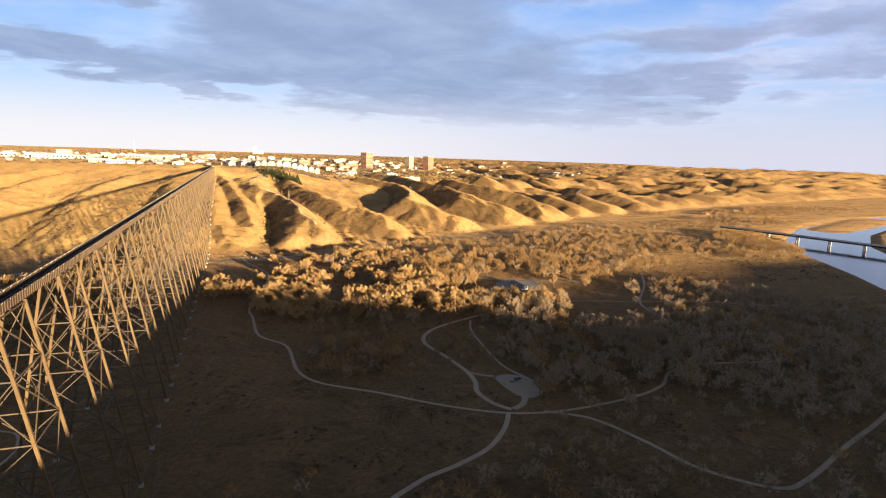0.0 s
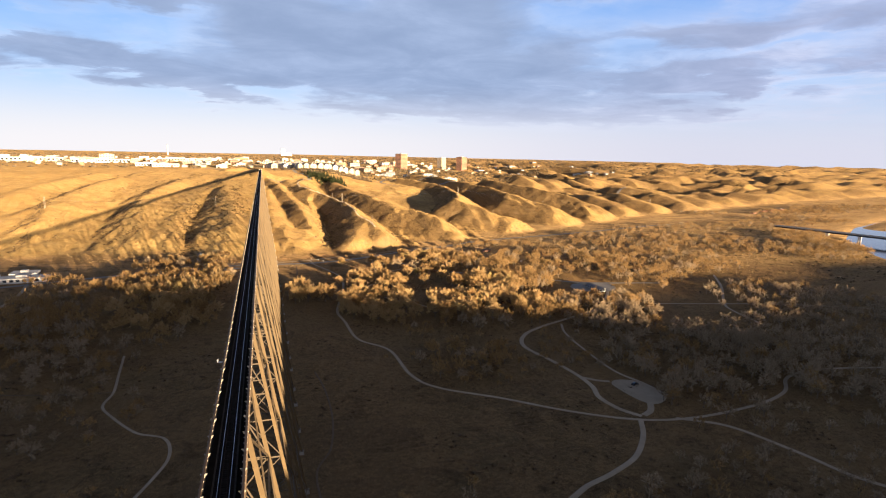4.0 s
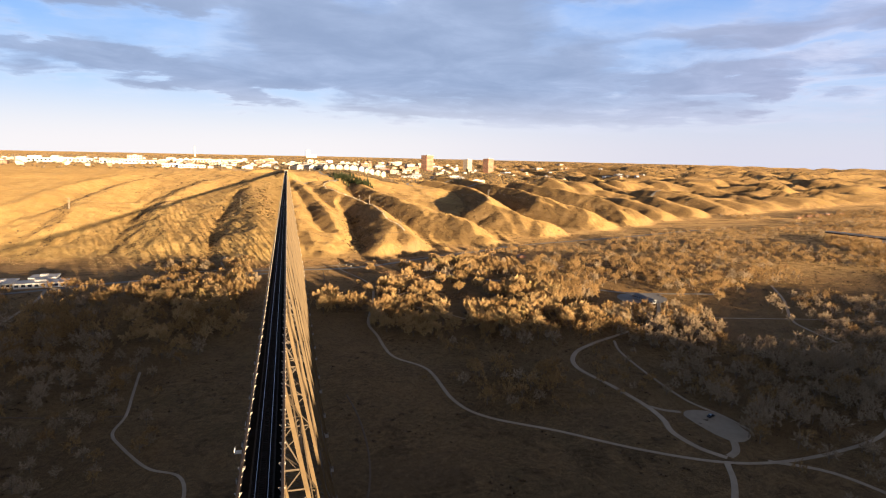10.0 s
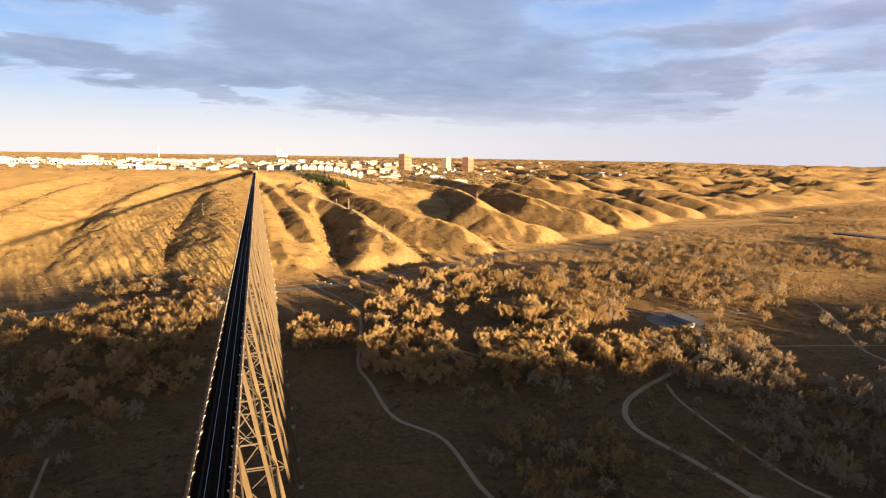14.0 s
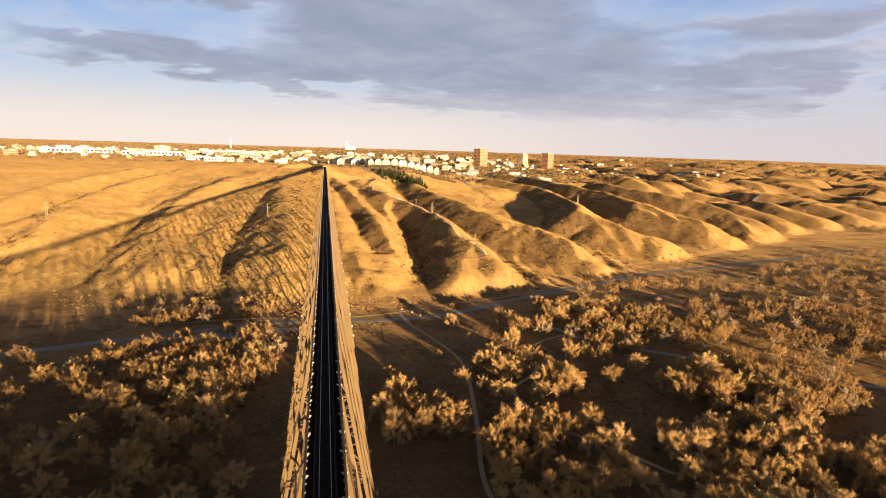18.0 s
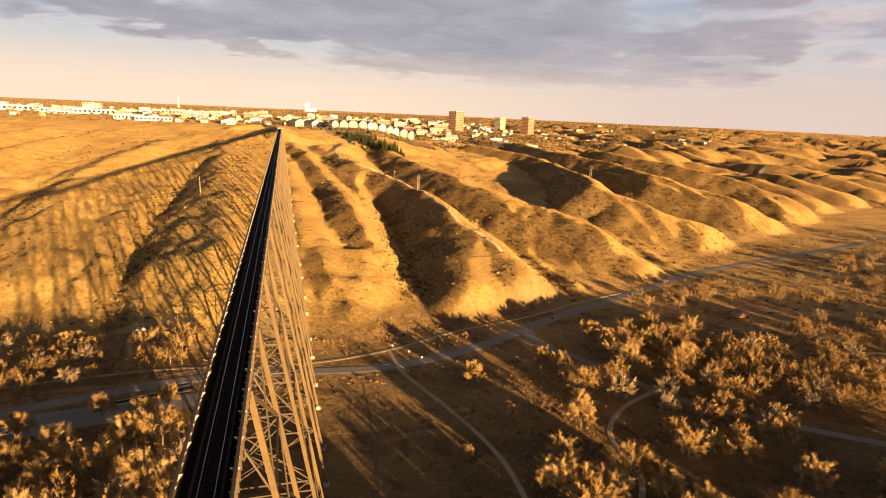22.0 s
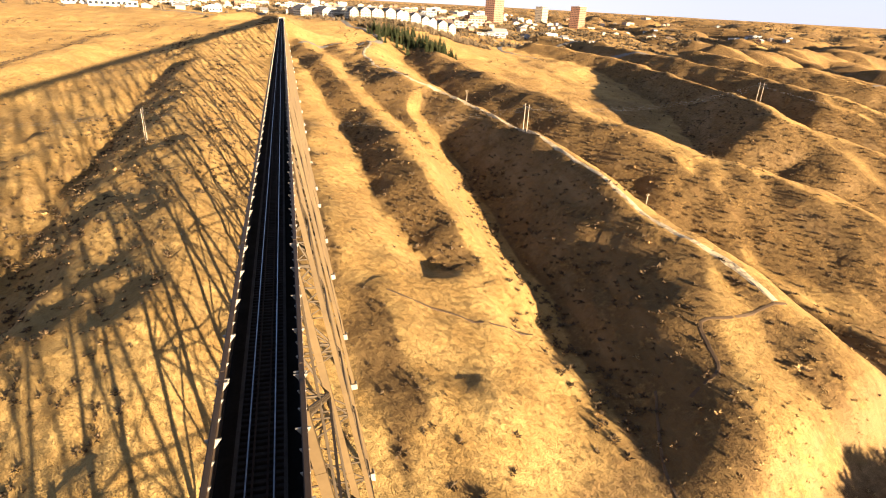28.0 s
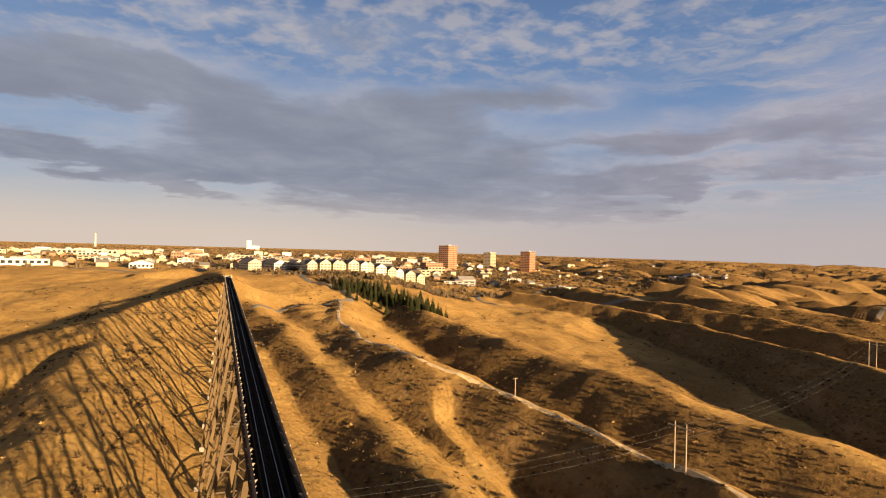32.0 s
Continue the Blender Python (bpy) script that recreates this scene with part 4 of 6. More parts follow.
def make_tower(y):
    root = new("viaduct_tower")
    zs = {(sx, sy): lie(sx * 17.0, y + sy * BAY) for sx in (-1, 1) for sy in (0, 1)}
    # the legs splay, so find where each one meets its footing
    foot = {}
    for (sx, sy), z in zs.items():
        for _ in range(4):
            z = lie(sx * leg_x(z + 1.2), y + sy * BAY)
        foot[sx, sy] = z + 1.4
    root.location = (0, y + BAY / 2, min(foot.values()) - 1.4)
    tagged(root, "tall riveted steel trestle tower of a railway viaduct", "viaduct tower", "viaduct towers")
    base = Matrix.Translation(root.location).inverted()
    for (sx, sy), z in foot.items():
        a, b = Vector((sx * leg_x(z), y + sy * BAY, z)), Vector((sx * leg_x(LEG_TOP), y + sy * BAY, LEG_TOP))
        d = b - a
        turn = d.to_track_quat("Z", "Y").to_matrix().to_4x4()
        leg = part("leg", make_leg(d.length, 1), root, m=base @ Matrix.Translation(a) @ turn)
        part("base_plate", BASE, leg, "thick steel base plate", Matrix.Translation((0, 0, -0.12)))
        part("pedestal", PEDESTAL, root, "weathered concrete footing block", base @ Matrix.Translation((sx * (leg_x(z) + 0.15), y + sy * BAY, z - 3.15)))
    low = max(foot.values())
    tall = LEG_TOP - low
    n = max(1, round(tall / 15.5))
    cuts = [LEG_TOP - 0.5 - (tall - 1.5) * (i / n) ** 1.08 for i in range(n + 1)]

    def at(sx, sy, z):
        return (sx * (leg_x(z)), y + sy * BAY, z)

    def rod(name, a, b, thick, deep):
        part(name, BEAM, root, m=base @ beam_pose(a, b, thick, deep))

    def laced(a, b, across):
        a, b = Vector(a), Vector(b)
        d = b - a
        key = round(d.length * 2) / 2
        if key not in LACED:
            LACED[key] = laced_beam(key, 0.52, 0.20)
        x = d.normalized()
        z = Vector(across)
        z = (z - x * z.dot(x)).normalized()
        yv = z.cross(x)
        m = Matrix(((x.x, yv.x, z.x, a.x), (x.y, yv.y, z.y, a.y), (x.z, yv.z, z.z, a.z), (0, 0, 0, 1)))
        part("brace", LACED[key], root, "laced diagonal brace", base @ m @ Matrix.Diagonal((d.length / key, 1, 1, 1)))

    near = 440 < y < 1190
    for i, z in enumerate(cuts):
        for sy in (0, 1):
            rod("strut", at(-1, sy, z), at(1, sy, z), 0.20, 0.36)
        for sx in (-1, 1):
            rod("strut", at(sx, 0, z), at(sx, 1, z), 0.24, 0.42)
    for z0, z1 in zip(cuts, cuts[1:]):
        for sy in (0, 1):
            rod("brace", at(-1, sy, z0), at(1, sy, z1), 0.19, 0.24)
            rod("brace", at(1, sy, z0), at(-1, sy, z1), 0.19, 0.24)
            if near:
                w0, w1 = leg_x(z0), leg_x(z1)
                zc = z0 + (z1 - z0) * w0 / (w0 + w1)
                part("gusset", GUSSET, root, m=base @ Matrix.Translation((0, y + sy * BAY, zc - 0.375)))
        for sx in (-1, 1):
            for u, w in ((0, 1), (1, 0)):
                if near:
                    laced(at(sx, u, z0), at(sx, w, z1), (1, 0, 0))
                else:
                    rod("brace", at(sx, u, z0), at(sx, w, z1), 0.26, 0.30)


towers = [FIRST + PITCH * k for k in range(-20, 13)]
for y in towers:
    if DECK - lie(0, y + BAY / 2) > 7:
        make_tower(y)


def make_girder(length, side):
    """A riveted plate girder: web, flanges with cover plates, stiffeners and inner gussets. Its top is at z 0, its inner face looks to -side."""
    s = Soup()
    s.box(-0.03, 0.03, 0, length, -2.45, -0.03)
    s.box(-0.16, 0.16, 0.02, length - 0.02, -0.05, 0.0)
    s.box(-0.11, 0.11, 0.9, length - 0.9, 0.0, 0.025)
    s.box(-0.18, 0.18, 0.02, length - 0.02, -2.5, -2.43)
    s.box(-0.15, 0.15, 0, length, -0.16, -0.05)
    n = int(length / 1.52)
    for i in range(n + 1):
        y = 0.15 + (length - 0.3) * i / n
        s.box(min(0.03 * side, 0.2 * side), max(0.03 * side, 0.2 * side), y - 0.05, y + 0.05, -2.43, -0.16)
        big = i % 3 == 0
        reach, drop = (0.44, 0.56) if big else (0.26, 0.36)
        x0, x1 = -0.03 * side, -(0.03 + reach) * side
        v = [(x0, y - 0.05, -0.03), (x0, y - 0.05, -0.1 - drop), (x1, y - 0.05, -0.03), (x0, y + 0.05, -0.03), (x0, y + 0.05, -0.1 - drop), (x1, y + 0.05, -0.03)]
        s.add(v, [(0, 1, 2), (5, 4, 3), (0, 3, 4, 1), (1, 4, 5, 2), (2, 5, 3, 0)], 1)
        v = [(-a * 0.75, b, c) for a, b, c in v]
        s.add(v, [(2, 1, 0), (3, 4, 5), (1, 4, 3, 0), (2, 5, 4, 1), (0, 3, 5, 2)], 1)
    return s.mesh("girder", [M_GIRDER, M_BRACKET])


M_BRACKET = plain("weathered_bracket_steel", (0.24, 0.21, 0.17), (0.33, 0.295, 0.24), 0.5, 0.6)
GIRDERS = {}


CROSS = Soup()
CROSS.box(-2.2, 2.2, -0.12, 0.12, -2.35, -2.31)
CROSS.box(-2.2, 2.2, -0.02, 0.02, -2.31, -1.86)
CROSS.box(-2.2, 2.2, -0.12, 0.12, -1.86, -1.82)
CROSS = CROSS.mesh("cross_beam", M_GIRDER)


def make_span(y0, y1):
    length = y1 - y0
    key = round(length, 1)
    if key not in GIRDERS:
        GIRDERS[key] = make_girder(length, -1), make_girder(length, 1)
    root = new("girder_span")
    root.location = (0, y0, DECK)
    tagged(root, "riveted plate girder span with a sunken track", "girder span", "viaduct girder spans")
    part("girder", GIRDERS[key][0], root, m=Matrix.Translation((-2.25, 0, 0)))
    part("girder", GIRDERS[key][1], root, m=Matrix.Translation((2.25, 0, 0)))
    n = int(length / 4.8)
    for i in range(n + 1):
        part("cross_beam", CROSS, root, m=Matrix.Translation((0, 0.2 + (length - 0.4) * i / n, 0)))


marks = [ENDS[0]] + [v for y in towers for v in (y, y + BAY)] + [ENDS[1]]
for y0, y1 in zip(marks, marks[1:]):
    if y1 - y0 > 1:
        make_span(y0, y1)

for y, sign in ((ENDS[1], 1), (ENDS[0], -1)):
    s = Soup()
    s.box(-3.2, 3.2, 0, 2.2, -18, -2.6)
    s.box(-3.2, 3.2, 1.0, 2.2, -2.6, -0.1)
    s.box(-3.2, -2.6, 1.6, 9, -18, 0.1)
    s.box(2.6, 3.2, 1.6, 9, -18, 0.1)
    ob = tagged(new("abutment", s.mesh("abutment", M_CONCRETE)), "pale concrete abutment at the viaduct end", "abutment")
    ob.matrix_world = Matrix.Translation((0, y, DECK)) @ pose(0, 0, 0, 0, 0, 0 if sign > 0 else 180)

# ---- track ----
TRACK_Z = DECK - 1.52


def profile_along(line, z, parts, name, mat):
    """Boxes swept along a line: parts are (offset, half width, bottom, top)."""
    v, f = [], []
    for off, half, lo, hi in parts:
        a, b = band(line, 1.0)
        side = a - line
        n0 = len(v)
        for p, q in zip(line, side):
            for o in (off - half, off + half):
                for h in (lo, hi):
                    v.append((p[0] + q[0] * o, p[1] + q[1] * o, z + h))
        m = len(line)
        for i in range(m - 1):
            k, j = n0 + 4 * i, n0 + 4 * i + 4
            f += [(k, k + 1, j + 1, j), (k + 1, k + 3, j + 3, j + 1), (k + 3, k + 2, j + 2, j + 3), (k + 2, k, j, j + 2)]
        f += [(n0, n0 + 2, n0 + 3, n0 + 1), (n0 + 4 * m - 4, n0 + 4 * m - 3, n0 + 4 * m - 1, n0 + 4 * m - 2)]
    return mesh_of(name, v, f, mat)


def make_track():
    root = tagged(new("railway_track"), "single railway track sunk between dark girders", "railway track")
    root.location = (0, 0, 0)
    line = np.concatenate([np.stack([np.zeros(60), np.linspace(-470, 1268, 60)], 1),
                           flow([(0, 1272), (-4, 1344), (-24, 1448), (-66, 1560), (-141, 1692)], 10)])
    for off in (-0.67, 0.67):
        part("rail", profile_along(line, TRACK_Z, [(off, 0.032, 0.13, 0.17)], "rail", M_RAIL), root, "shiny worn running rail")
        part("rail_foot", profile_along(line, TRACK_Z, [(off, 0.018, 0.02, 0.13), (off, 0.07, 0.0, 0.02)], "rail_foot", M_RUST), root)
    for off in (-0.36, 0.36):
        part("guard_rail", profile_along(line, TRACK_Z, [(off, 0.05, 0.0, 0.14)], "guard_rail", M_RUST), root, "rusty inner guard rail")
    for off in (-1.24, 1.24):
        part("guard_timber", profile_along(line[:60], TRACK_Z, [(off, 0.10, 0.0, 0.2)], "guard_timber", M_TIMBER), root, "grey timber guard beam")
    # added sheet, coloured near-black to stand for the shade below the sleepers
    part("deck_plating", profile_along(line[:60], TRACK_Z, [(0, 2.2, -0.30, -0.241)], "deck_plating", M_GAP_SHADE), root, "near-black sheet standing for the shade under the track")
    # sleepers: those under the low flight one by one, the rest as one mass
    tie = bevel_box("sleeper", 2.7, 0.22, 0.24, M_TIE, 0.02)
    gap, rest = 0.47, Soup()
    y = -320.0
    single = 0
    while y < 1690:
        if 590 < y < 700 and single < 235:
            part("sleeper", tie, root, m=Matrix.Translation((0, y, TRACK_Z - 0.24)))
            single += 1
        elif y < 1271:
            rest.box(-1.35, 1.35, y - 0.11, y + 0.11, TRACK_Z - 0.24, TRACK_Z)
        y += gap
    tagged(part("track_bed", rest.mesh("track_bed", M_TIE), root), kind="stuff")
    k = line[60:]
    bed = profile_along(k, TRACK_Z, [(0, 2.1, -1.2, -0.02)], "ballast", M_BALLAST)
    part("ballast_bed", bed, root, "grey crushed stone ballast")


M_TIMBER = plain("grey_guard_timber", (0.04, 0.036, 0.032), (0.065, 0.058, 0.05), 0.8, 0.9)
M_GAP_SHADE = plain("dark_gap_shade", (0.012, 0.011, 0.010), (0.022, 0.02, 0.018), 0.5, 0.9)
M_BALLAST = plain("grey_ballast", (0.13, 0.12, 0.11), (0.22, 0.20, 0.18), 0.6, 0.95, bump=0.05)
for dull in (M_GAP_SHADE, M_TIMBER):
    dull.node_tree.nodes["Principled BSDF"].inputs["Specular IOR Level"].default_value = 0.05
make_track()

# small refuge platforms on the side of the deck
for y in (108.5, 614.0):
    root = tagged(new("refuge_platform"), "small white refuge platform beside the viaduct deck", "platform", "refuge platforms")
    root.location = (-2.53, y, DECK - 0.3)
    s = Soup()
    s.box(-0.8, 0.0, -0.35, 0.35, -0.1, 0.0)
    part("floor", s.mesh("floor", M_CONCRETE), root)
    for dy in (-0.46, 0.46):
        s = Soup()
        s.box(-0.8, -0.74, dy * 0.7 - 0.03, dy * 0.7 + 0.03, 0, 0.45)
        part("post", s.mesh("post", M_PAINT), root)
    s = Soup()
    s.box(-0.8, -0.74, -0.35, 0.35, 0.45, 0.5)
    part("handrail", s.mesh("handrail", M_PAINT), root)


# ---- trees ----
def tube(v, f, a, b, r0, r1, n=5):
    a, b = np.array(a), np.array(b)
    d = (b - a) / np.linalg.norm(b - a)
    u = np.cross(d, (0.3, 0.9, 0.1))
    u /= np.linalg.norm(u)
    w = np.cross(d, u)
    k = len(v)
    for p, r in ((a, r0), (b, r1)):
        for i in range(n):
            t = 2 * math.pi * i / n
            v.append(tuple(p + r * (u * math.cos(t) + w * math.sin(t))))
    f += [(k + i, k + (i + 1) % n, k + n + (i + 1) % n, k + n + i) for i in range(n)]


def tree_shapes(seed, h, wide, limbs=7, subs=4, sprays=6, twigs=15, fat=1.0, leafy_=False, detail=True):
    """Trunk and limbs, and the crown of sprays of twigs, of a broad-crowned tree that is h high."""
    r = random.Random(seed)
    tv, tf, cv, cf = [], [], [], []
    fork = h * r.uniform(0.16, 0.26)
    lean = np.array((r.uniform(-0.05, 0.05) * h, r.uniform(-0.05, 0.05) * h, 0.0))
    base = np.array((0.0, 0.0, fork)) + lean * 0.5
    tube(tv, tf, (0, 0, -0.4), (0, 0, 0.5), h * 0.034, h * 0.026, 6)
    tube(tv, tf, (0, 0, 0.5), base, h * 0.026, h * 0.020, 6)
    heart = np.array((0.0, 0.0, 0.40 * h)) + lean

    def away(p):
        d = p - heart
        return d / (np.linalg.norm(d) + 1e-6)

    def jitter(k):
        return np.array((r.gauss(0, k), r.gauss(0, k), r.gauss(0, k)))

    for i in range(limbs):
        t = 2 * math.pi * (i + r.uniform(-0.4, 0.4)) / limbs
        e = r.uniform(0.30, 1.0) if i else 1.45
        out, top = 0.33 * wide * math.cos(e) * r.uniform(0.8, 1.15), h * (0.30 + 0.42 * math.sin(e) * r.uniform(0.85, 1.1))
        tip = np.array((math.cos(t) * out, math.sin(t) * out, top)) + lean
        mid = base * 0.5 + tip * 0.5 + np.array((math.cos(t), math.sin(t), -0.6)) * 0.035 * h
        tube(tv, tf, base, mid, h * 0.014, h * 0.010, 5)
        tube(tv, tf, mid, tip, h * 0.010, h * 0.005, 4)
        for j in range(subs):
            f = 0.05 + 0.95 * (j + r.random()) / subs
            p = mid + (tip - mid) * f
            d = away(p) * 0.50 + np.array((0, 0, 0.30)) + jitter(0.55)
            d /= np.linalg.norm(d)
            q = p + d * h * r.uniform(0.15, 0.27)
            if detail:
                tube(tv, tf, p, q, h * 0.0055, h * 0.002, 3)
            for m in range(sprays):
                g = 0.12 + 0.88 * (m + r.random()) / sprays
                c = p + (q - p) * g
                d2 = d * 0.5 + away(c) * 0.45 + np.array((0, 0, 0.30)) + jitter(0.48)
                d2 /= np.linalg.norm(d2)
                big = h * r.uniform(0.06, 0.105)
                for _ in range(twigs):
                    a = c + d2 * big * r.uniform(0, 0.45) + jitter(0.016 * h)
                    d3 = d2 + jitter(0.55)
                    l = big * r.uniform(0.45, 1.0)
                    side = np.cross(d3, (r.uniform(-1, 1), r.uniform(-1, 1), r.uniform(-1, 1)))
                    side /= np.linalg.norm(side) + 1e-6
                    k0 = len(cv)
                    if leafy_:
                        w = 0.013 * h
                        m_ = a + d3 * l * 0.5
                        cv += [tuple(a), tuple(m_ + side * w), tuple(a + d3 * l), tuple(m_ - side * w)]
                        cf.append((k0, k0 + 1, k0 + 2, k0 + 3))
                    else:
                        w = 0.0042 * h * fat
                        cv += [tuple(a + side * w), tuple(a - side * w), tuple(a + d3 * l)]
                        cf.append((k0, k0 + 1, k0 + 2))
    return tv, tf, cv, cf


NEAR = []
for i in range(8):
    tv, tf, cv, cf = tree_shapes(20 + i, 10.0, 11.0 + i % 3, 8 + i % 3, 5, 10, 18, fat=0.9)
    NEAR.append((mesh_of("trunk", tv, tf, M_BARK, smooth=True), mesh_of("crown", cv, cf, M_TWIG)))
LEAFED = []
for i in range(3):
    tv, tf, cv, cf = tree_shapes(60 + i, 10.0, 9.5, 8, 5, 6, 6, leafy_=True)
    LEAFED.append((mesh_of("trunk", tv, tf, M_BARK, smooth=True), mesh_of("crown", cv, cf, M_YELLOW)))
FAR = [tree_shapes(90 + i, 10.0, 11.5, 7, 4, 5, 4, fat=3.2, detail=False) for i in range(6)]

MID = [tree_shapes(120 + i, 10.0, 11.5, 8, 5, 6, 7, fat=1.9, detail=False) for i in range(6)]

K = 0.94
# groves: middle, half widths, number of trees, least and greatest height
GROVES = [(-130, 470, 60, 50, 26, 9, 14), (340, 175, 150, 90, 170, 5, 8), (190, 140, 90, 60, 55, 4, 7), (125, 335, 60, 50, 30, 4, 7), (470, 300, 110, 110, 130, 5, 9), (230, 330, 60, 50, 40, 5, 8),
          (40, 522, 20, 26, 13, 12, 16), (98, 468, 34, 44, 38, 11, 16), (108, 560, 34, 34, 17, 11, 16), (186, 440, 55, 58, 66, 11, 16), (272, 408, 48, 54, 50, 10, 15),
          (235, 525, 55, 38, 60, 12, 17), (-115, 545, 65, 80, 48, 11, 16), (-58, 475, 26, 58, 22, 10, 15), (-100, 738, 60, 14, 20, 6, 10),
          (205, 685, 45, 26, 26, 11, 15), (175, 625, 40, 40, 22, 11, 15), (250, 640, 55, 38, 46, 11, 15), (130, 330, 36, 32, 23, 8, 12), (240, 250, 30, 40, 17, 9, 13),
          (290, 300, 70, 66, 108, 9, 13), (385, 260, 90, 105, 217, 9, 13), (335, 95, 130, 55, 101, 9, 13), (150, 150, 45, 28, 29, 8, 12), (480, 395, 85, 75, 116, 8, 12), (565, 255, 95, 105, 130, 8, 12),
          (-200, 480, 66, 78, 116, 10, 15), (-120, 400, 60, 40, 37, 8, 12), (-300, 560, 80, 85, 116, 10, 14), (-250, 340, 90, 80, 72, 8, 12), (-420, 600, 90, 120, 101, 9, 13), (-105, 325, 55, 60, 60, 6, 10), (-190, 255, 85, 70, 85, 6, 10), (-70, 200, 40, 60, 26, 5, 9), (60, 160, 40, 50, 14, 5, 8), (115, 410, 22, 24, 10, 6, 9),
          (350, 620, 85, 80, 95, 10, 14), (-52, 600, 26, 44, 15, 12, 16), (-135, 610, 80, 40, 20, 11, 15), (-90, 700, 60, 18, 22, 8, 12), (325, 762, 46, 18, 20, 7, 11), (480, 610, 115, 95, 150, 9, 13), (560, 760, 105, 85, 150, 8, 12), (690, 690, 100, 100, 170, 8, 12),
          (840, 660, 48, 80, 130, 10, 14), (750, 600, 50, 60, 60, 9, 13), (905, 760, 40, 50, 50, 9, 13), (740, 880, 140, 66, 87, 6, 10), (980, 900, 130, 50, 87, 7, 11), (1150, 990, 120, 45, 72, 7, 11), (300, 438, 50, 28, 34, 9, 13), (386, 520, 26, 50, 26, 9, 13), (420, 560, 60, 60, 50, 8, 12), (1030, 1125, 60, 50, 40, 7, 11), (1180, 915, 70, 30, 40, 8, 12), (1330, 1110, 170, 50, 130, 8, 12), (1600, 1190, 220, 60, 150, 8, 13), (420, 760, 60, 40, 31, 6, 9)]
SINGLES = [(91, 666, 11, 0), (129, 672, 13, 0), (138, 668, 12, 0), (136, 645, 15, 0), (125, 626, 13, 0), (34, 573, 10, 0), (103, 597, 12, 0), (101, 578, 13, 0), (108, 570, 13, 0), (128, 580, 12, 0), (129, 569, 10, 0),
           (121, 553, 12, 0), (214, 686, 13, 0), (203, 660, 14, 0), (206, 702, 10, 0), (164, 590, 11, 1), (76, 634, 6, 0), (97, 632, 7, 0), (70, 608, 5, 0), (-39, 638, 17, 0), (-66, 664, 12, 0), (-74, 640, 13, 0),
           (-56, 624, 12, 1), (-70, 616, 13, 0), (-84, 628, 14, 0), (-92, 612, 13, 0), (-60, 575, 14, 0), (-80, 565, 13, 0), (-46, 545, 13, 0), (-90, 652, 12, 0), (-58, 733, 10, 0), (-46, 727, 10, 0), (-40, 736, 9, 0), (-90, 735, 8, 0), (-48, 650, 15, 0), (-57, 597, 12, 0), (-40, 588, 13, 0), (-50, 580, 12, 0), (-42, 668, 11, 0), (262, 752, 11, 1), (282, 758, 10, 0), (302, 768, 11, 1), (318, 772, 10, 0), (350, 742, 9, 0), (372, 730, 10, 0), (395, 742, 9, 1), (340, 700, 9, 0), (365, 690, 9, 0), (410, 700, 9, 0), (103, 716, 5, 0), (132, 681, 9, 0), (-52, 718, 10, 0), (-40, 612, 16, 0), (-44, 588, 15, 0), (-70, 600, 14, 0), (-52, 636, 15, 0), (-60, 568, 15, 0), (-84, 580, 14, 0), (309, 437, 11, 1), (158, 346, 11, 1), (145, 170, 8, 1), (250, 372, 9, 1), (134, 662, 12, 0), (122, 618, 13, 0), (93, 581, 14, 0), (100, 568, 14, 0), (191, 650, 13, 0), (199, 673, 12, 0), (183, 633, 12, 0), (119, 551, 14, 0), (153, 591, 13, 0), (190, 615, 13, 0), (170, 583, 14, 0), (183, 564, 14, 0), (160, 553, 13, 0), (198, 591, 13, 0), (297, 754, 14, 0), (322, 750, 13, 0), (349, 746, 14, 0), (368, 739, 14, 0), (243, 746, 10, 0), (236, 756, 9, 0), (264, 741, 11, 0), (251, 766, 10, 0), (279, 777, 11, 0), (309, 789, 10, 0), (91, 663, 10, 0)]


def clear(x, y):
    """Whether a tree may stand there: off the ways, the viaduct and the river."""
    if abs(x) < 24 and y > -300:
        return False
    for line, width in WAYS:
        if np.min(np.hypot(line[:, 0] - x, line[:, 1] - y)) < width / 2 + 2.2:
            return False
    return float(river_gap(np.array([x]), np.array([y]))[0]) > RIVER_W * 1.15


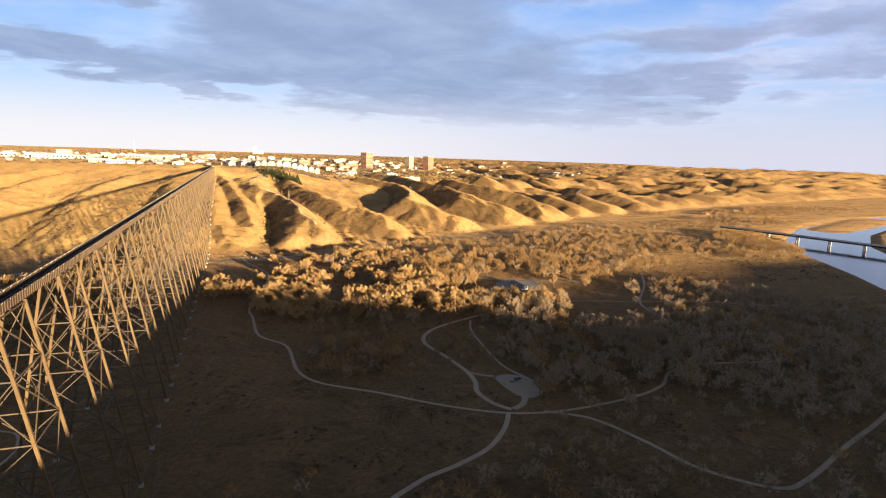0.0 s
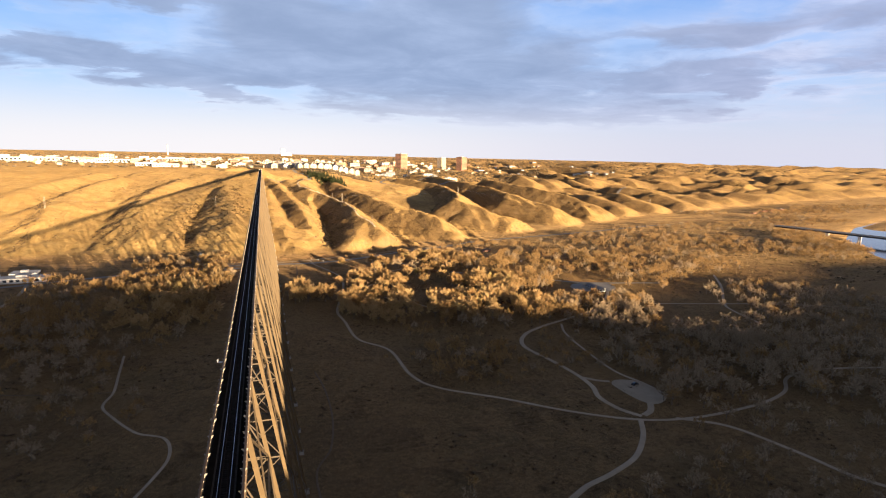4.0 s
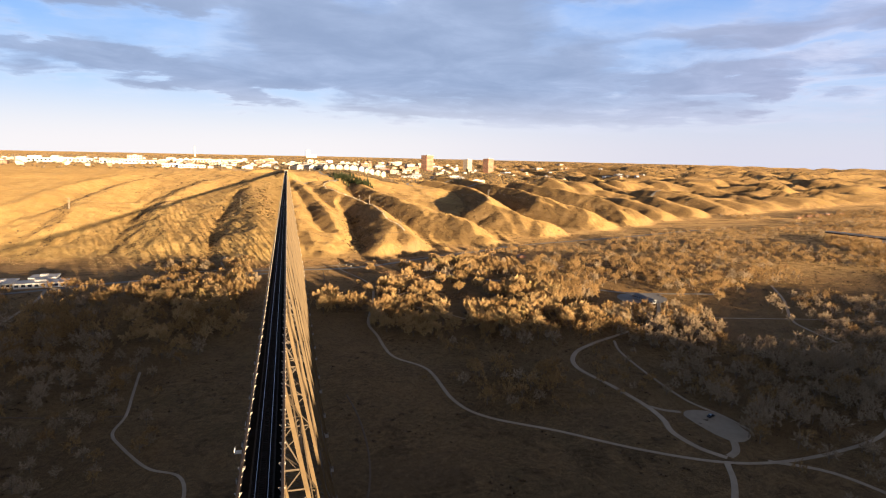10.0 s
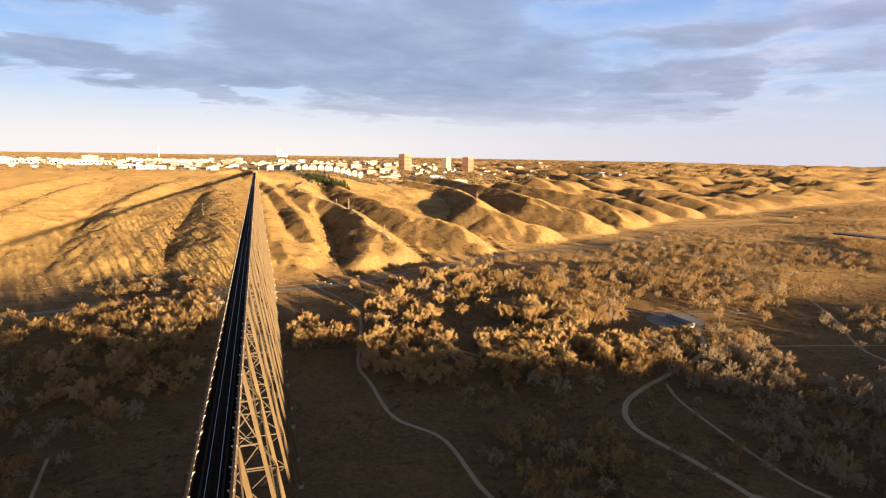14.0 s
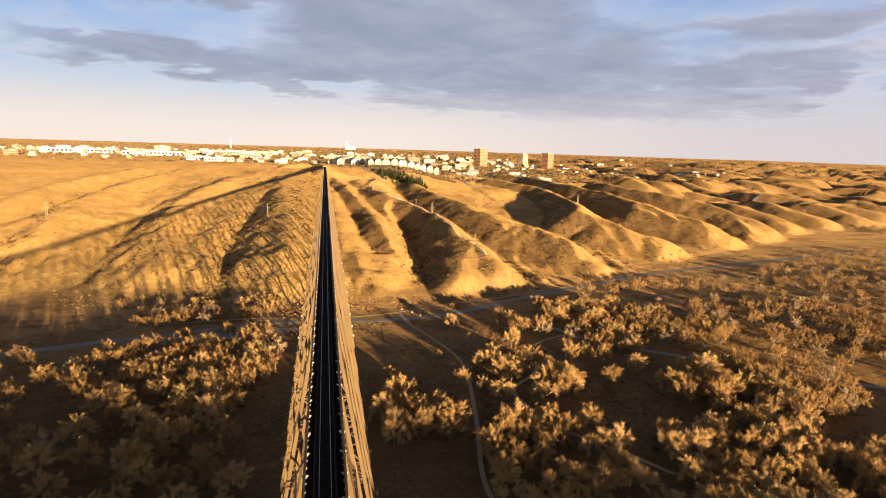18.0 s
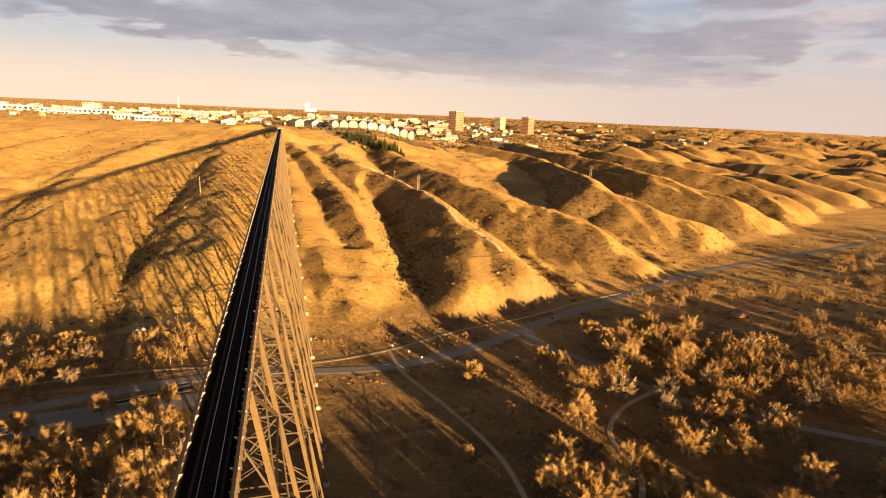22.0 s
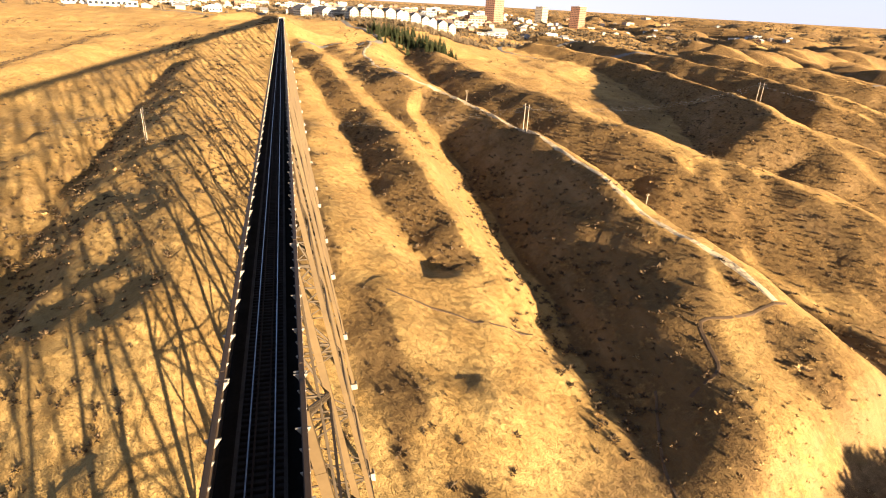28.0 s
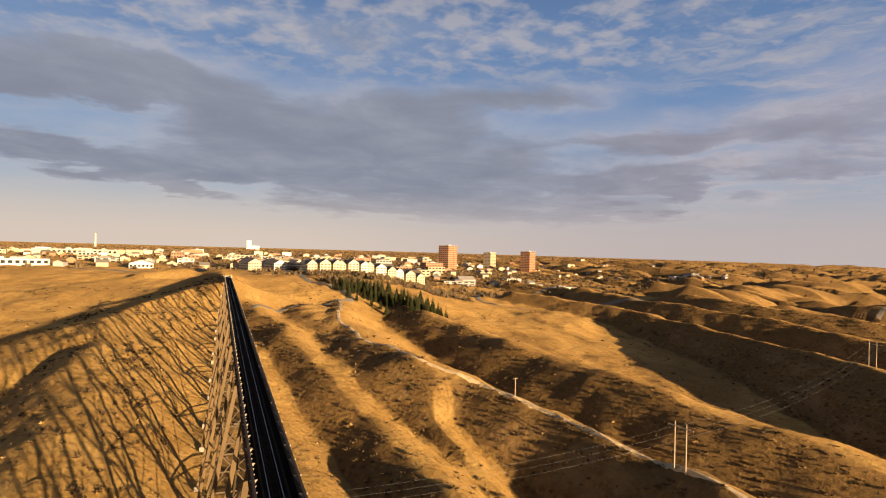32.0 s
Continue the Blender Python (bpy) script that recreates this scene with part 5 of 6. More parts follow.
def make_trees():
    r = random.Random(5)
    spots = [(x * K, y * K, h * K, kind) for x, y, h, kind in SINGLES]
    for cx, cy, rx, ry, n, lo, hi in GROVES:
        got = 0
        for _ in range(n * 4):
            if got >= n:
                break
            a, q = r.uniform(0, 2 * math.pi), math.sqrt(r.random())
            x, y = (cx + rx * q * math.cos(a)) * K, (cy + ry * q * math.sin(a)) * K
            h = r.uniform(lo, hi) * K
            if clear(x, y) and all((x - p[0]) ** 2 + (y - p[1]) ** 2 > (0.30 * h + 1.5) ** 2 for p in spots[-160:]):
                spots.append((x, y, h, 1 if r.random() < 0.06 else 0))
                got += 1
    near = [p for p in spots if -105 < p[0] < 230 and 400 < p[1] < 700][:300]
    chosen = set(map(id, near))
    rest = [p for p in spots if id(p) not in chosen]
    for x, y, h, kind in near:
        trunk, crown = r.choice(LEAFED if kind else NEAR)
        root = new("autumn_tree" if kind else "bare_tree")
        root.matrix_world = pose(x, y, lie(x, y), r.uniform(-3, 3), r.uniform(-3, 3), r.uniform(0, 360)) @ Matrix.Diagonal((h / 10 * r.uniform(0.85, 1.08), h / 10 * r.uniform(0.85, 1.08), h / 10 * 1.05, 1))
        tagged(root, "cottonwood with the last yellow leaves in dry grass" if kind else "bare cottonwood with pale twigs in dry grass", "tree", "cottonwoods on the valley floor")
        part("trunk", trunk, root)
        part("crown", crown, root)
    # the woods past those as one mass, with finer crowns where the flight comes nearer
    def stack(shapes, twig):
        out = []
        for tv, tf, cv, cf in shapes:
            tri = [t for q in tf for t in ((q[0], q[1], q[2]), (q[0], q[2], q[3]))]
            nt = len(tv)
            out.append((np.array(tv + cv), np.array(tri + [tuple(nt + k for k in t) for t in cf]), np.array([0] * len(tri) + [twig] * len(cf))))
        return out

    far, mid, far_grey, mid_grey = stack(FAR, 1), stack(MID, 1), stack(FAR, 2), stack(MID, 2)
    items = []
    for x, y, h, kind in rest:
        # greyer twigs go mostly to the shaded groves, their shade put into the colour
        dark_zone = ease(x + 0.4 * (360 - y), 150, 330) * (1 - ease(y, 380, 470)) * (1 - ease(x, 600, 700)) + 0.8 * ease(-x, 40, 100) * (1 - ease(y, 400, 470))
        grey = r.random() < 0.15 + 0.75 * dark_zone
        if -170 < x < 330 and 230 < y < 700:
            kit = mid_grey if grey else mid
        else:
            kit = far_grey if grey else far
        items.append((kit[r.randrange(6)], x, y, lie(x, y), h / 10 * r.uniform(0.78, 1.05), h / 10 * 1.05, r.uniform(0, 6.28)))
    join("bare_woods", items, [M_BARK, M_TWIG, M_SHADE_TWIG], "bare pale cottonwood woods on the valley floor", "woods")


def join(name, items, mats, label, category):
    """Many small shapes as one mesh: each item is (arrays, x, y, z, width scale, height scale, turn)."""
    vs, fs, ms, n = [], [], [], 0
    for (v, f, m), x, y, z, sw, sh, a in items:
        c, s = math.cos(a), math.sin(a)
        w = np.empty_like(v)
        w[:, 0], w[:, 1], w[:, 2] = (v[:, 0] * c - v[:, 1] * s) * sw + x, (v[:, 0] * s + v[:, 1] * c) * sw + y, v[:, 2] * sh + z
        vs.append(w)
        fs.append(f + n)
        ms.append(m)
        n += len(v)
    v, f, m = np.concatenate(vs), np.concatenate(fs), np.concatenate(ms)
    me = bpy.data.meshes.new(name)
    me.vertices.add(len(v))
    me.vertices.foreach_set("co", v.astype(np.float32).ravel())
    me.loops.add(f.size)
    me.loops.foreach_set("vertex_index", f.astype(np.int32).ravel())
    me.polygons.add(len(f))
    me.polygons.foreach_set("loop_start", np.arange(0, f.size, 3, dtype=np.int32))
    for q in mats:
        me.materials.append(q)
    me.polygons.foreach_set("material_index", m.astype(np.int32))
    me.update(calc_edges=True)
    return tagged(new(name, me), label, category, kind="stuff")


make_trees()


def bush_shape(seed, n=26):
    r = random.Random(seed)
    v, f = [], []
    for _ in range(n):
        a = r.uniform(0, 6.28)
        e = r.uniform(0.15, 1.35)
        d = np.array((math.cos(a) * math.cos(e), math.sin(a) * math.cos(e), math.sin(e)))
        p = d * r.uniform(0.1, 0.5) * (1, 1, 0.8)
        q = np.cross(d, (r.uniform(-1, 1), r.uniform(-1, 1), 1))
        q *= r.uniform(0.10, 0.22) / (np.linalg.norm(q) + 1e-6)
        k = len(v)
        v += [tuple(p + q), tuple(p - q), tuple(p + d * r.uniform(0.4, 0.75))]
        f.append((k, k + 1, k + 2))
    return np.array(v), np.array(f), np.zeros(len(f), int)


def make_bushes():
    r = random.Random(8)
    shapes = [bush_shape(i, 18) for i in range(6)]
    pale = [(v, f, m + 1) for v, f, m in shapes]
    items = []
    n = 60000
    xs = np.array([r.uniform(-330, 640) for _ in range(n)])
    ys = np.array([r.uniform(715, 1330) for _ in range(n)])
    zs = on_ground(xs, ys)
    tilt = (on_ground(xs + 3, ys) - on_ground(xs - 3, ys)) / 6
    g = rough(xs / 38, ys / 38, 77, 3)
    # scrub likes the shadier sides of the spurs and the beds of the gullies
    odds = np.clip(0.02 + 0.28 * g + 0.62 * ease(tilt, 0.04, 0.30), 0, 0.7)
    for k in np.nonzero(np.array([r.random() for _ in range(n)]) < odds)[0][:19000]:
        if abs(xs[k]) > 4:
            s = r.uniform(0.7, 2.1) * (1.5 if r.random() < 0.15 else 1.0)
            items.append(((pale if r.random() < 0.03 else shapes)[r.randrange(6)], xs[k], ys[k], zs[k] - 0.1, s, s * 0.6, r.uniform(0, 6.28)))
    for _ in range(6500):
        x, y = r.uniform(-240, 420), r.uniform(60, 690)
        g = float(rough(np.array([x / 30]), np.array([y / 30]), 79, 2)[0])
        if g > 0.0 and clear(x, y):
            s = r.uniform(0.7, 2.2)
            items.append((shapes[r.randrange(6)], x, y, lie(x, y) - 0.1, s, s * 0.65, r.uniform(0, 6.28)))
    for _ in range(1800):
        x, y = r.uniform(300, 900), r.uniform(420, 860)
        if clear(x, y):
            s = r.uniform(1.2, 3.4)
            items.append((shapes[r.randrange(6)], x, y, lie(x, y) - 0.1, s, s * 0.6, r.uniform(0, 6.28)))
    # thickets in the beds of the gullies and beside the line
    for bed, n, wide in (([(84, 735), (87, 800), (93, 860), (95, 910)], 420, 7.0), ([(-84, 716), (-93, 826), (-96, 902), (-92, 1004)], 520, 8.0), ([(-26, 860), (-34, 940), (-42, 1040), (-46, 1120)], 300, 7.0),
                         ([(192, 735), (182, 818), (175, 880), (160, 950)], 380, 8.0)):
        line = flow(bed, 20)
        for _ in range(n):
            p = line[r.randrange(len(line))]
            x, y = p[0] + r.gauss(0, wide), p[1] + r.gauss(0, 6)
            if float(rough(np.array([x / 14]), np.array([y / 20]), 85, 2)[0]) > -0.25:
                s = r.uniform(0.8, 2.4)
                items.append(((pale if r.random() < 0.06 else shapes)[r.randrange(6)], x, y, lie(x, y) - 0.1, s, s * 0.7, r.uniform(0, 6.28)))
    join("scrub", items, [M_SCRUB, M_TWIG], "low brown scrub on slopes and meadow", "scrub")


make_bushes()


def make_grass():
    """Dry tussocks that catch the low light on the flat meadows."""
    r = random.Random(14)
    shapes = []
    for i in range(6):
        v, f = [], []
        for _ in range(7):
            a, q = r.uniform(0, 6.28), r.uniform(0, 0.9)
            x, y, b = math.cos(a) * q, math.sin(a) * q, r.uniform(0, 3.14)
            k = len(v)
            v += [(x - 0.35 * math.cos(b), y - 0.35 * math.sin(b), -0.05), (x + 0.35 * math.cos(b), y + 0.35 * math.sin(b), -0.05), (x + r.uniform(-0.3, 0.3), y + r.uniform(-0.3, 0.3), r.uniform(0.5, 1.0))]
            f.append((k, k + 1, k + 2))
        shapes.append((np.array(v), np.array(f), np.zeros(len(f), int)))
    n = 30000
    xs = np.array([r.uniform(-330, 900) for _ in range(n)])
    ys = np.array([r.uniform(380, 940) for _ in range(n)])
    s = ys - np.interp(xs, *FOOT)
    g = rough(xs / 40, ys / 40, 91, 2)
    keep = (s < 25) & (g > -0.25) & (np.abs(xs) > 3) & (ys + 0.3 * xs > 640) & (river_gap(xs, ys) > RIVER_W * 1.2)
    for line, width in WAYS:
        for k in range(0, len(line), 2):
            keep &= np.hypot(xs - line[k, 0], ys - line[k, 1]) > width / 2 + 2.0
    zs = on_ground(xs, ys)
    join("dry_grass", [(shapes[i % 6], xs[i], ys[i], zs[i], r.uniform(0.5, 1.1), r.uniform(0.3, 0.65), r.uniform(0, 6.28)) for i in np.nonzero(keep)[0]], [M_STRAW], "tussocks of dry golden grass on the meadow", "grass")


def make_russet():
    """Rusty low shrubs and weeds that glow beside the path."""
    r = random.Random(19)
    shapes = [bush_shape(200 + i, 9) for i in range(5)]
    n = 16000
    xs = np.array([r.uniform(-100, 200) for _ in range(n)])
    ys = np.array([r.uniform(500, 700) for _ in range(n)])
    g = rough(xs / 22, ys / 22, 97, 3)
    keep = (g > 0.12) & (np.abs(xs) > 3)
    for line, width in WAYS:
        for k in range(0, len(line), 2):
            keep &= np.hypot(xs - line[k, 0], ys - line[k, 1]) > width / 2 + 1.6
    zs = on_ground(xs, ys)
    join("weeds", [(shapes[i % 5], xs[i], ys[i], zs[i] - 0.05, r.uniform(0.5, 1.2), r.uniform(0.5, 1.1), r.uniform(0, 6.28)) for i in np.nonzero(keep)[0]], [M_RUSSET], "rusty brown weeds on the valley floor", "weeds")


M_RUSSET = leafy("rusty_weed_stalks", [(0.22, 0.12, 0.05), (0.34, 0.20, 0.09), (0.46, 0.30, 0.15)])
make_russet()
M_STRAW = leafy("straw_grass", [(0.28, 0.19, 0.08), (0.38, 0.27, 0.12), (0.46, 0.34, 0.16)])
make_grass()


def conifer_shapes(seed):
    r = random.Random(seed)
    tv, tf, cv, cf = [], [], [], []
    tube(tv, tf, (0, 0, -0.3), (0, 0, 9.6), 0.22, 0.03, 6)
    z = 0.9
    while z < 9.9:
        reach = 2.1 * (1 - z / 10.2) ** 0.8 + 0.12
        n = max(5, int(9 * reach))
        for i in range(n):
            a = 6.283 * (i + r.uniform(-0.4, 0.4)) / n
            l = reach * r.uniform(0.75, 1.15)
            d = np.array((math.cos(a), math.sin(a), 0))
            q = np.array((-math.sin(a), math.cos(a), 0)) * (0.16 + 0.16 * reach)
            p = np.array((0, 0, z + r.uniform(-0.15, 0.15)))
            k = len(cv)
            cv += [tuple(p), tuple(p + d * l * 0.6 + q - (0, 0, 0.12 * l)), tuple(p + d * l - (0, 0, 0.42 * l)), tuple(p + d * l * 0.6 - q - (0, 0, 0.12 * l))]
            cf.append((k, k + 1, k + 2, k + 3))
        z += 0.42
    cv += [(0.1, 0, 9.5), (-0.1, 0, 9.5), (0, 0, 10.2)]
    cf.append((len(cv) - 3, len(cv) - 2, len(cv) - 1))
    return mesh_of("trunk", tv, tf, M_BARK), mesh_of("crown", cv, cf, M_NEEDLE)


CONIFERS = [conifer_shapes(i) for i in range(4)]
r = random.Random(3)
spots = []
while len(spots) < 105:
    k = r.random()
    x = 112 + 68 * k + r.gauss(0, 10)
    y = 1408 - 92 * k + r.gauss(0, 16)
    x, y = x * K, y * K
    if all((x - a) ** 2 + (y - b) ** 2 > 14 for a, b in spots):
        spots.append((x, y))
        h = r.uniform(8, 14)
        root = new("spruce_tree")
        root.matrix_world = pose(x, y, lie(x, y), 0, 0, r.uniform(0, 360)) @ Matrix.Diagonal((h / 10 * 1.15, h / 10 * 1.15, h / 10, 1))
        tagged(root, "dark green spruce on the plateau edge", "tree", "spruces on the plateau edge")
        trunk, crown = CONIFERS[len(spots) % 4]
        part("trunk", trunk, root)
        part("crown", crown, root)


# ---- buildings ----
def block(name, label, x, y, w, d, h, turn, wall, roof, storeys=2, cols=6, gable=0.0, group="", base=None, category="building", glass=True):
    """A building with walls, a roof (flat with a parapet, or gabled), and rows of windows on its four sides."""
    root = new(name)
    z = min(lie(x + q * w / 3, y + p * d / 3) for q in (-1, 0, 1) for p in (-1, 0, 1)) if base is None else base
    root.matrix_world = pose(x, y, z, 0, 0, turn)
    tagged(root, label, category, group)
    s = Soup()
    s.box(-w / 2, w / 2, -d / 2, d / 2, -3.0, h)
    if gable:
        for q in (-1, 1):
            yq = q * (d / 2 - 0.02)
            s.add([(-w / 2, yq, h), (w / 2, yq, h), (0, yq, h + gable)], [(0, 1, 2) if q < 0 else (2, 1, 0)])
    part("wall", s.mesh("wall", wall), root)
    s = Soup()
    if gable:
        e, t = 0.6, 0.35
        for q in (-1, 1):
            lo, hi = (q * (w / 2 + e), h - gable * e / (w / 2)), (0, h + gable)
            v = [(lo[0], -d / 2 - e, lo[1]), (lo[0], d / 2 + e, lo[1]), (hi[0], d / 2 + e, hi[1]), (hi[0], -d / 2 - e, hi[1])]
            s.add(v + [(a, b, c + t) for a, b, c in v], [(0, 1, 2, 3), (7, 6, 5, 4), (0, 4, 5, 1), (1, 5, 6, 2), (2, 6, 7, 3), (3, 7, 4, 0)])
    else:
        s.box(-w / 2 - 0.15, w / 2 + 0.15, -d / 2 - 0.15, d / 2 + 0.15, h, h + 0.35)
        s.box(-w / 8, w / 8, -d / 6, d / 6, h + 0.35, h + 2.2)
    part("roof", s.mesh("roof", roof), root)
    if glass:
        step = h / storeys
        s = Soup()
        for side in range(4):
            along, deep = (w, d) if side % 2 == 0 else (d, w)
            n = cols if side % 2 == 0 else max(2, round(cols * d / w))
            for k in range(storeys):
                for i in range(n):
                    u = (i + 0.5) / n * along - along / 2
                    hw = along / n * 0.30
                    z0, z1 = k * step + step * 0.32, k * step + step * 0.78
                    lo, hi = deep / 2 - 0.1, deep / 2 + 0.05
                    q = [(u - hw, -hi), (u + hw, -hi), (u + hw, -lo), (u - hw, -lo)]
                    q = [(a, b) if side == 0 else (-b, a) if side == 1 else (-a, -b) if side == 2 else (b, -a) for a, b in q]
                    s.add([(a, b, zz) for zz in (z0, z1) for a, b in q], [(0, 1, 5, 4), (1, 2, 6, 5), (3, 0, 4, 7), (4, 5, 6, 7), (3, 2, 1, 0)])
        tagged(part("glazing", s.mesh("glazing", M_GLASS), root), kind="stuff")
    return root


def at_k(x, y):
    return x * K, y * K


for x, y, w, d, top, wall, look_ in ((470, 1960, 32, 28, 129, 3, "tall red brick apartment tower in the town"), (693, 2200, 27, 24, 118, 2, "tan high apartment tower in the town"), (721, 2038, 29, 27, 123, 3, "red brick apartment tower in the town")):
    block("apartment_tower", look_, x, y, w, d, top - lie(x, y), 30, WALLS[wall], ROOFS[0], 12, 6, category="apartment tower", group="apartment towers")
for i, (x, y, w) in enumerate(((112, 1560, 40), (150, 1572, 40), (190, 1585, 44), (236, 1600, 46))):
    block("apartment_house", "cream gabled apartment house on the plateau edge", *at_k(x, y), 30, w, 11.5, 96, WALLS[1], ROOFS[1 + i % 2], 4, 7, 5.5, "gabled apartment houses", category="apartment house")
    for k, (dx, hh) in enumerate(((-14, 11.5), (2, 12.5), (17, 11.8))):
        block("apartment_wing", "gabled front wing of a cream apartment house", *at_k(x + dx, y - 18), 11 + k % 2 * 2, 15, hh, 6, WALLS[1 - (i + k) % 4 // 3], ROOFS[1], 4, 3, 4.6, "gabled front wings", category="apartment house")
for i, (x, y) in enumerate(((30, 1610), (62, 1616), (90, 1640))):
    block("apartment_house", "pale gabled apartment house beside the railway", *at_k(x, y), 16, 30, 9.5, 20, WALLS[1 - i % 2], ROOFS[1], 3, 5, 4.5, "pale apartment houses", category="apartment house")
block("warehouse", "long white flat-roofed warehouse", *at_k(-245, 1700), 62, 24, 8, 12, WALLS[0], ROOFS[0], 1, 9, group="white warehouses", category="warehouse")
block("warehouse", "long white flat-roofed warehouse", *at_k(-300, 1745), 50, 26, 9, 12, WALLS[0], ROOFS[0], 1, 8, group="white warehouses", category="warehouse")
block("warehouse", "white gabled hall with a wide door", *at_k(-101, 1660), 26, 26, 6, 5, WALLS[0], ROOFS[0], 1, 6, 4.0, "white warehouses", category="warehouse")
block("warehouse", "long pale warehouse at the town edge", *at_k(-480, 2050), 150, 30, 11, 4, WALLS[0], ROOFS[0], 1, 16, group="white warehouses", category="warehouse")
block("warehouse", "long pale warehouse at the town edge", *at_k(-700, 2150), 170, 34, 12, 2, WALLS[0], ROOFS[0], 1, 16, group="white warehouses", category="warehouse")
block("warehouse", "cream block of an industrial works", *at_k(-520, 2300), 42, 30, 22, 4, WALLS[1], ROOFS[0], 4, 5, group="industrial works", category="warehouse")
block("warehouse", "long cream works hall", *at_k(-300, 2350), 130, 36, 11, 4, WALLS[1], ROOFS[0], 1, 14, group="industrial works", category="warehouse")
block("shop_building", "low pale shop building with a flat roof", *at_k(560, 1690), 44, 26, 10, -14, WALLS[1], ROOFS[0], 2, 7, category="shop building")
block("shop_building", "low dark shop building with a flat roof", *at_k(500, 1720), 60, 24, 7, -14, WALLS[4], ROOFS[1], 1, 9, category="shop building")
block("hall", "white hall with a low gabled roof", *at_k(372, 1690), 34, 24, 5, 80, WALLS[0], ROOFS[0], 1, 6, 5.0, category="hall")
block("office_block", "red brick office block in the town", *at_k(255, 1950), 34, 24, 15, 10, WALLS[3], ROOFS[0], 4, 6, category="office block")
block("office_block", "red brick office block in the town", *at_k(420, 1980), 40, 24, 14, 10, WALLS[3], ROOFS[0], 4, 6, category="office block")
block("grain_silo", "white grain silo tower on the skyline", *at_k(155, 4505), 26, 24, 50, 4, WALLS[0], ROOFS[0], 1, 4, category="silo", glass=False)
block("grain_silo", "low white silo house on the skyline", *at_k(190, 4505), 50, 30, 20, 4, WALLS[0], ROOFS[0], 1, 4, category="silo", glass=False)


def chimney(x, y, h, r0, label):
    root = tagged(new("chimney"), label, "chimney")
    root.location = (x, y, lie(x, y))
    v, f = [], []
    tube(v, f, (0, 0, -2), (0, 0, h), r0, r0 * 0.6, 12)
    part("shaft", mesh_of("shaft", v, f, M_CONCRETE, smooth=True), root)
    v, f = [], []
    tube(v, f, (0, 0, h - 2), (0, 0, h), r0 * 0.72, r0 * 0.72, 12)
    part("rim", mesh_of("rim", v, f, ROOFS[1], smooth=True), root)


chimney(-551 * K, 3884 * K, 62, 5.0, "tall pale chimney on the skyline")

r = random.Random(21)
taken = []
tries = 0
while len(taken) < 340 and tries < 6000:
    tries += 1
    if r.random() < 0.65:
        x, y = r.uniform(-250, 1500), 1640 + 1260 * r.random() ** 1.7
        if x > 560 and y < 1800 + 0.3 * (x - 560):
            continue
    else:
        x, y = r.uniform(-1300, -100), r.uniform(1750, 2900)
    if any((x - a) ** 2 + (y - b) ** 2 < 30 ** 2 for a, b in taken):
        continue
    taken.append((x, y))
    big = r.random() < 0.22
    w, d, h = (r.uniform(24, 50), r.uniform(18, 28), r.uniform(6, 12)) if big else (r.uniform(10, 16), r.uniform(9, 13), r.uniform(4.5, 7))
    block("town_building" if big else "house", "flat-roofed pale town building" if big else "small gabled house among bare street trees", *at_k(x, y), w, d, h, r.choice((5, 95, 10, 100, -12)),
          WALLS[r.choice((0, 1, 2, 2, 4, 4, 3))], ROOFS[r.choice((0, 1, 1, 2))], 2, 5, 0.0 if big else r.uniform(2, 3.4), "town buildings" if big else "town houses", glass=big and y < 2200, category="building" if big else "house")

M_STREET = leafy("dusty_street_tree_twigs", [(0.075, 0.056, 0.034), (0.15, 0.11, 0.066), (0.25, 0.185, 0.115)])
# bare street trees all over the town
items = []
lumps = [bush_shape(100 + i, 30) for i in range(5)]
while len(items) < 7200:
    x, y = r.uniform(-1500, 3200), 1620 + 2700 * r.random() ** 1.6
    if x > 560 and y < 1800 + 0.3 * (x - 560) or x < -100 and y < 1900 and r.random() < 0.8:
        continue
    s = r.uniform(4, 8)
    items.append((lumps[r.randrange(5)], x * K, y * K, lie(x * K, y * K) - 0.2, s, s * 1.0, r.uniform(0, 6.28)))
for _ in range(1100):
    x = r.uniform(260, 1300)
    y = 1660 + 0.32 * max(0, x - 560) + 420 * r.random() ** 1.4
    s = r.uniform(3.5, 6.5)
    items.append((lumps[r.randrange(5)], x * K, y * K, lie(x * K, y * K) - 0.2, s, s * 1.1, r.uniform(0, 6.28)))
for _ in range(800):
    x, y = r.uniform(30, 520), r.uniform(1500, 1680)
    if r.random() < 0.5:
        x, y = r.uniform(90, 270), r.uniform(1430, 1545)
    s = r.uniform(2.5, 5.5)
    items.append((lumps[r.randrange(5)], x * K, y * K, lie(x * K, y * K) - 0.2, s * 0.8, s * 1.3, r.uniform(0, 6.28)))
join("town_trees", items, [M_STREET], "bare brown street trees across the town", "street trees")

# low buildings on the valley floor
block("works_shed", "low pale works building below the slope", *at_k(-226, 655), 40, 14, 4.5, 5, WALLS[0], ROOFS[0], 1, 8, group="works sheds", category="shed")
block("works_shed", "low pale works building below the slope", *at_k(-232, 678), 22, 16, 5.0, 5, WALLS[0], ROOFS[0], 1, 5, group="works sheds", category="shed")
block("works_shed", "low pale works building below the slope", *at_k(-262, 662), 20, 24, 4.0, 5, WALLS[0], ROOFS[0], 1, 5, group="works sheds", category="shed")
block("log_hut", "small grey hut under the slope", *at_k(-70, 747), 7.5, 5.5, 2.6, 20, WALLS[4], ROOFS[2], 1, 2, 2.0, category="hut")
block("shelter", "long low grey park shelter with a dark roof", *at_k(325, 492), 6.5, 23, 3.0, 0, WALLS[4], ROOFS[1], 1, 2, 1.0, category="shelter")
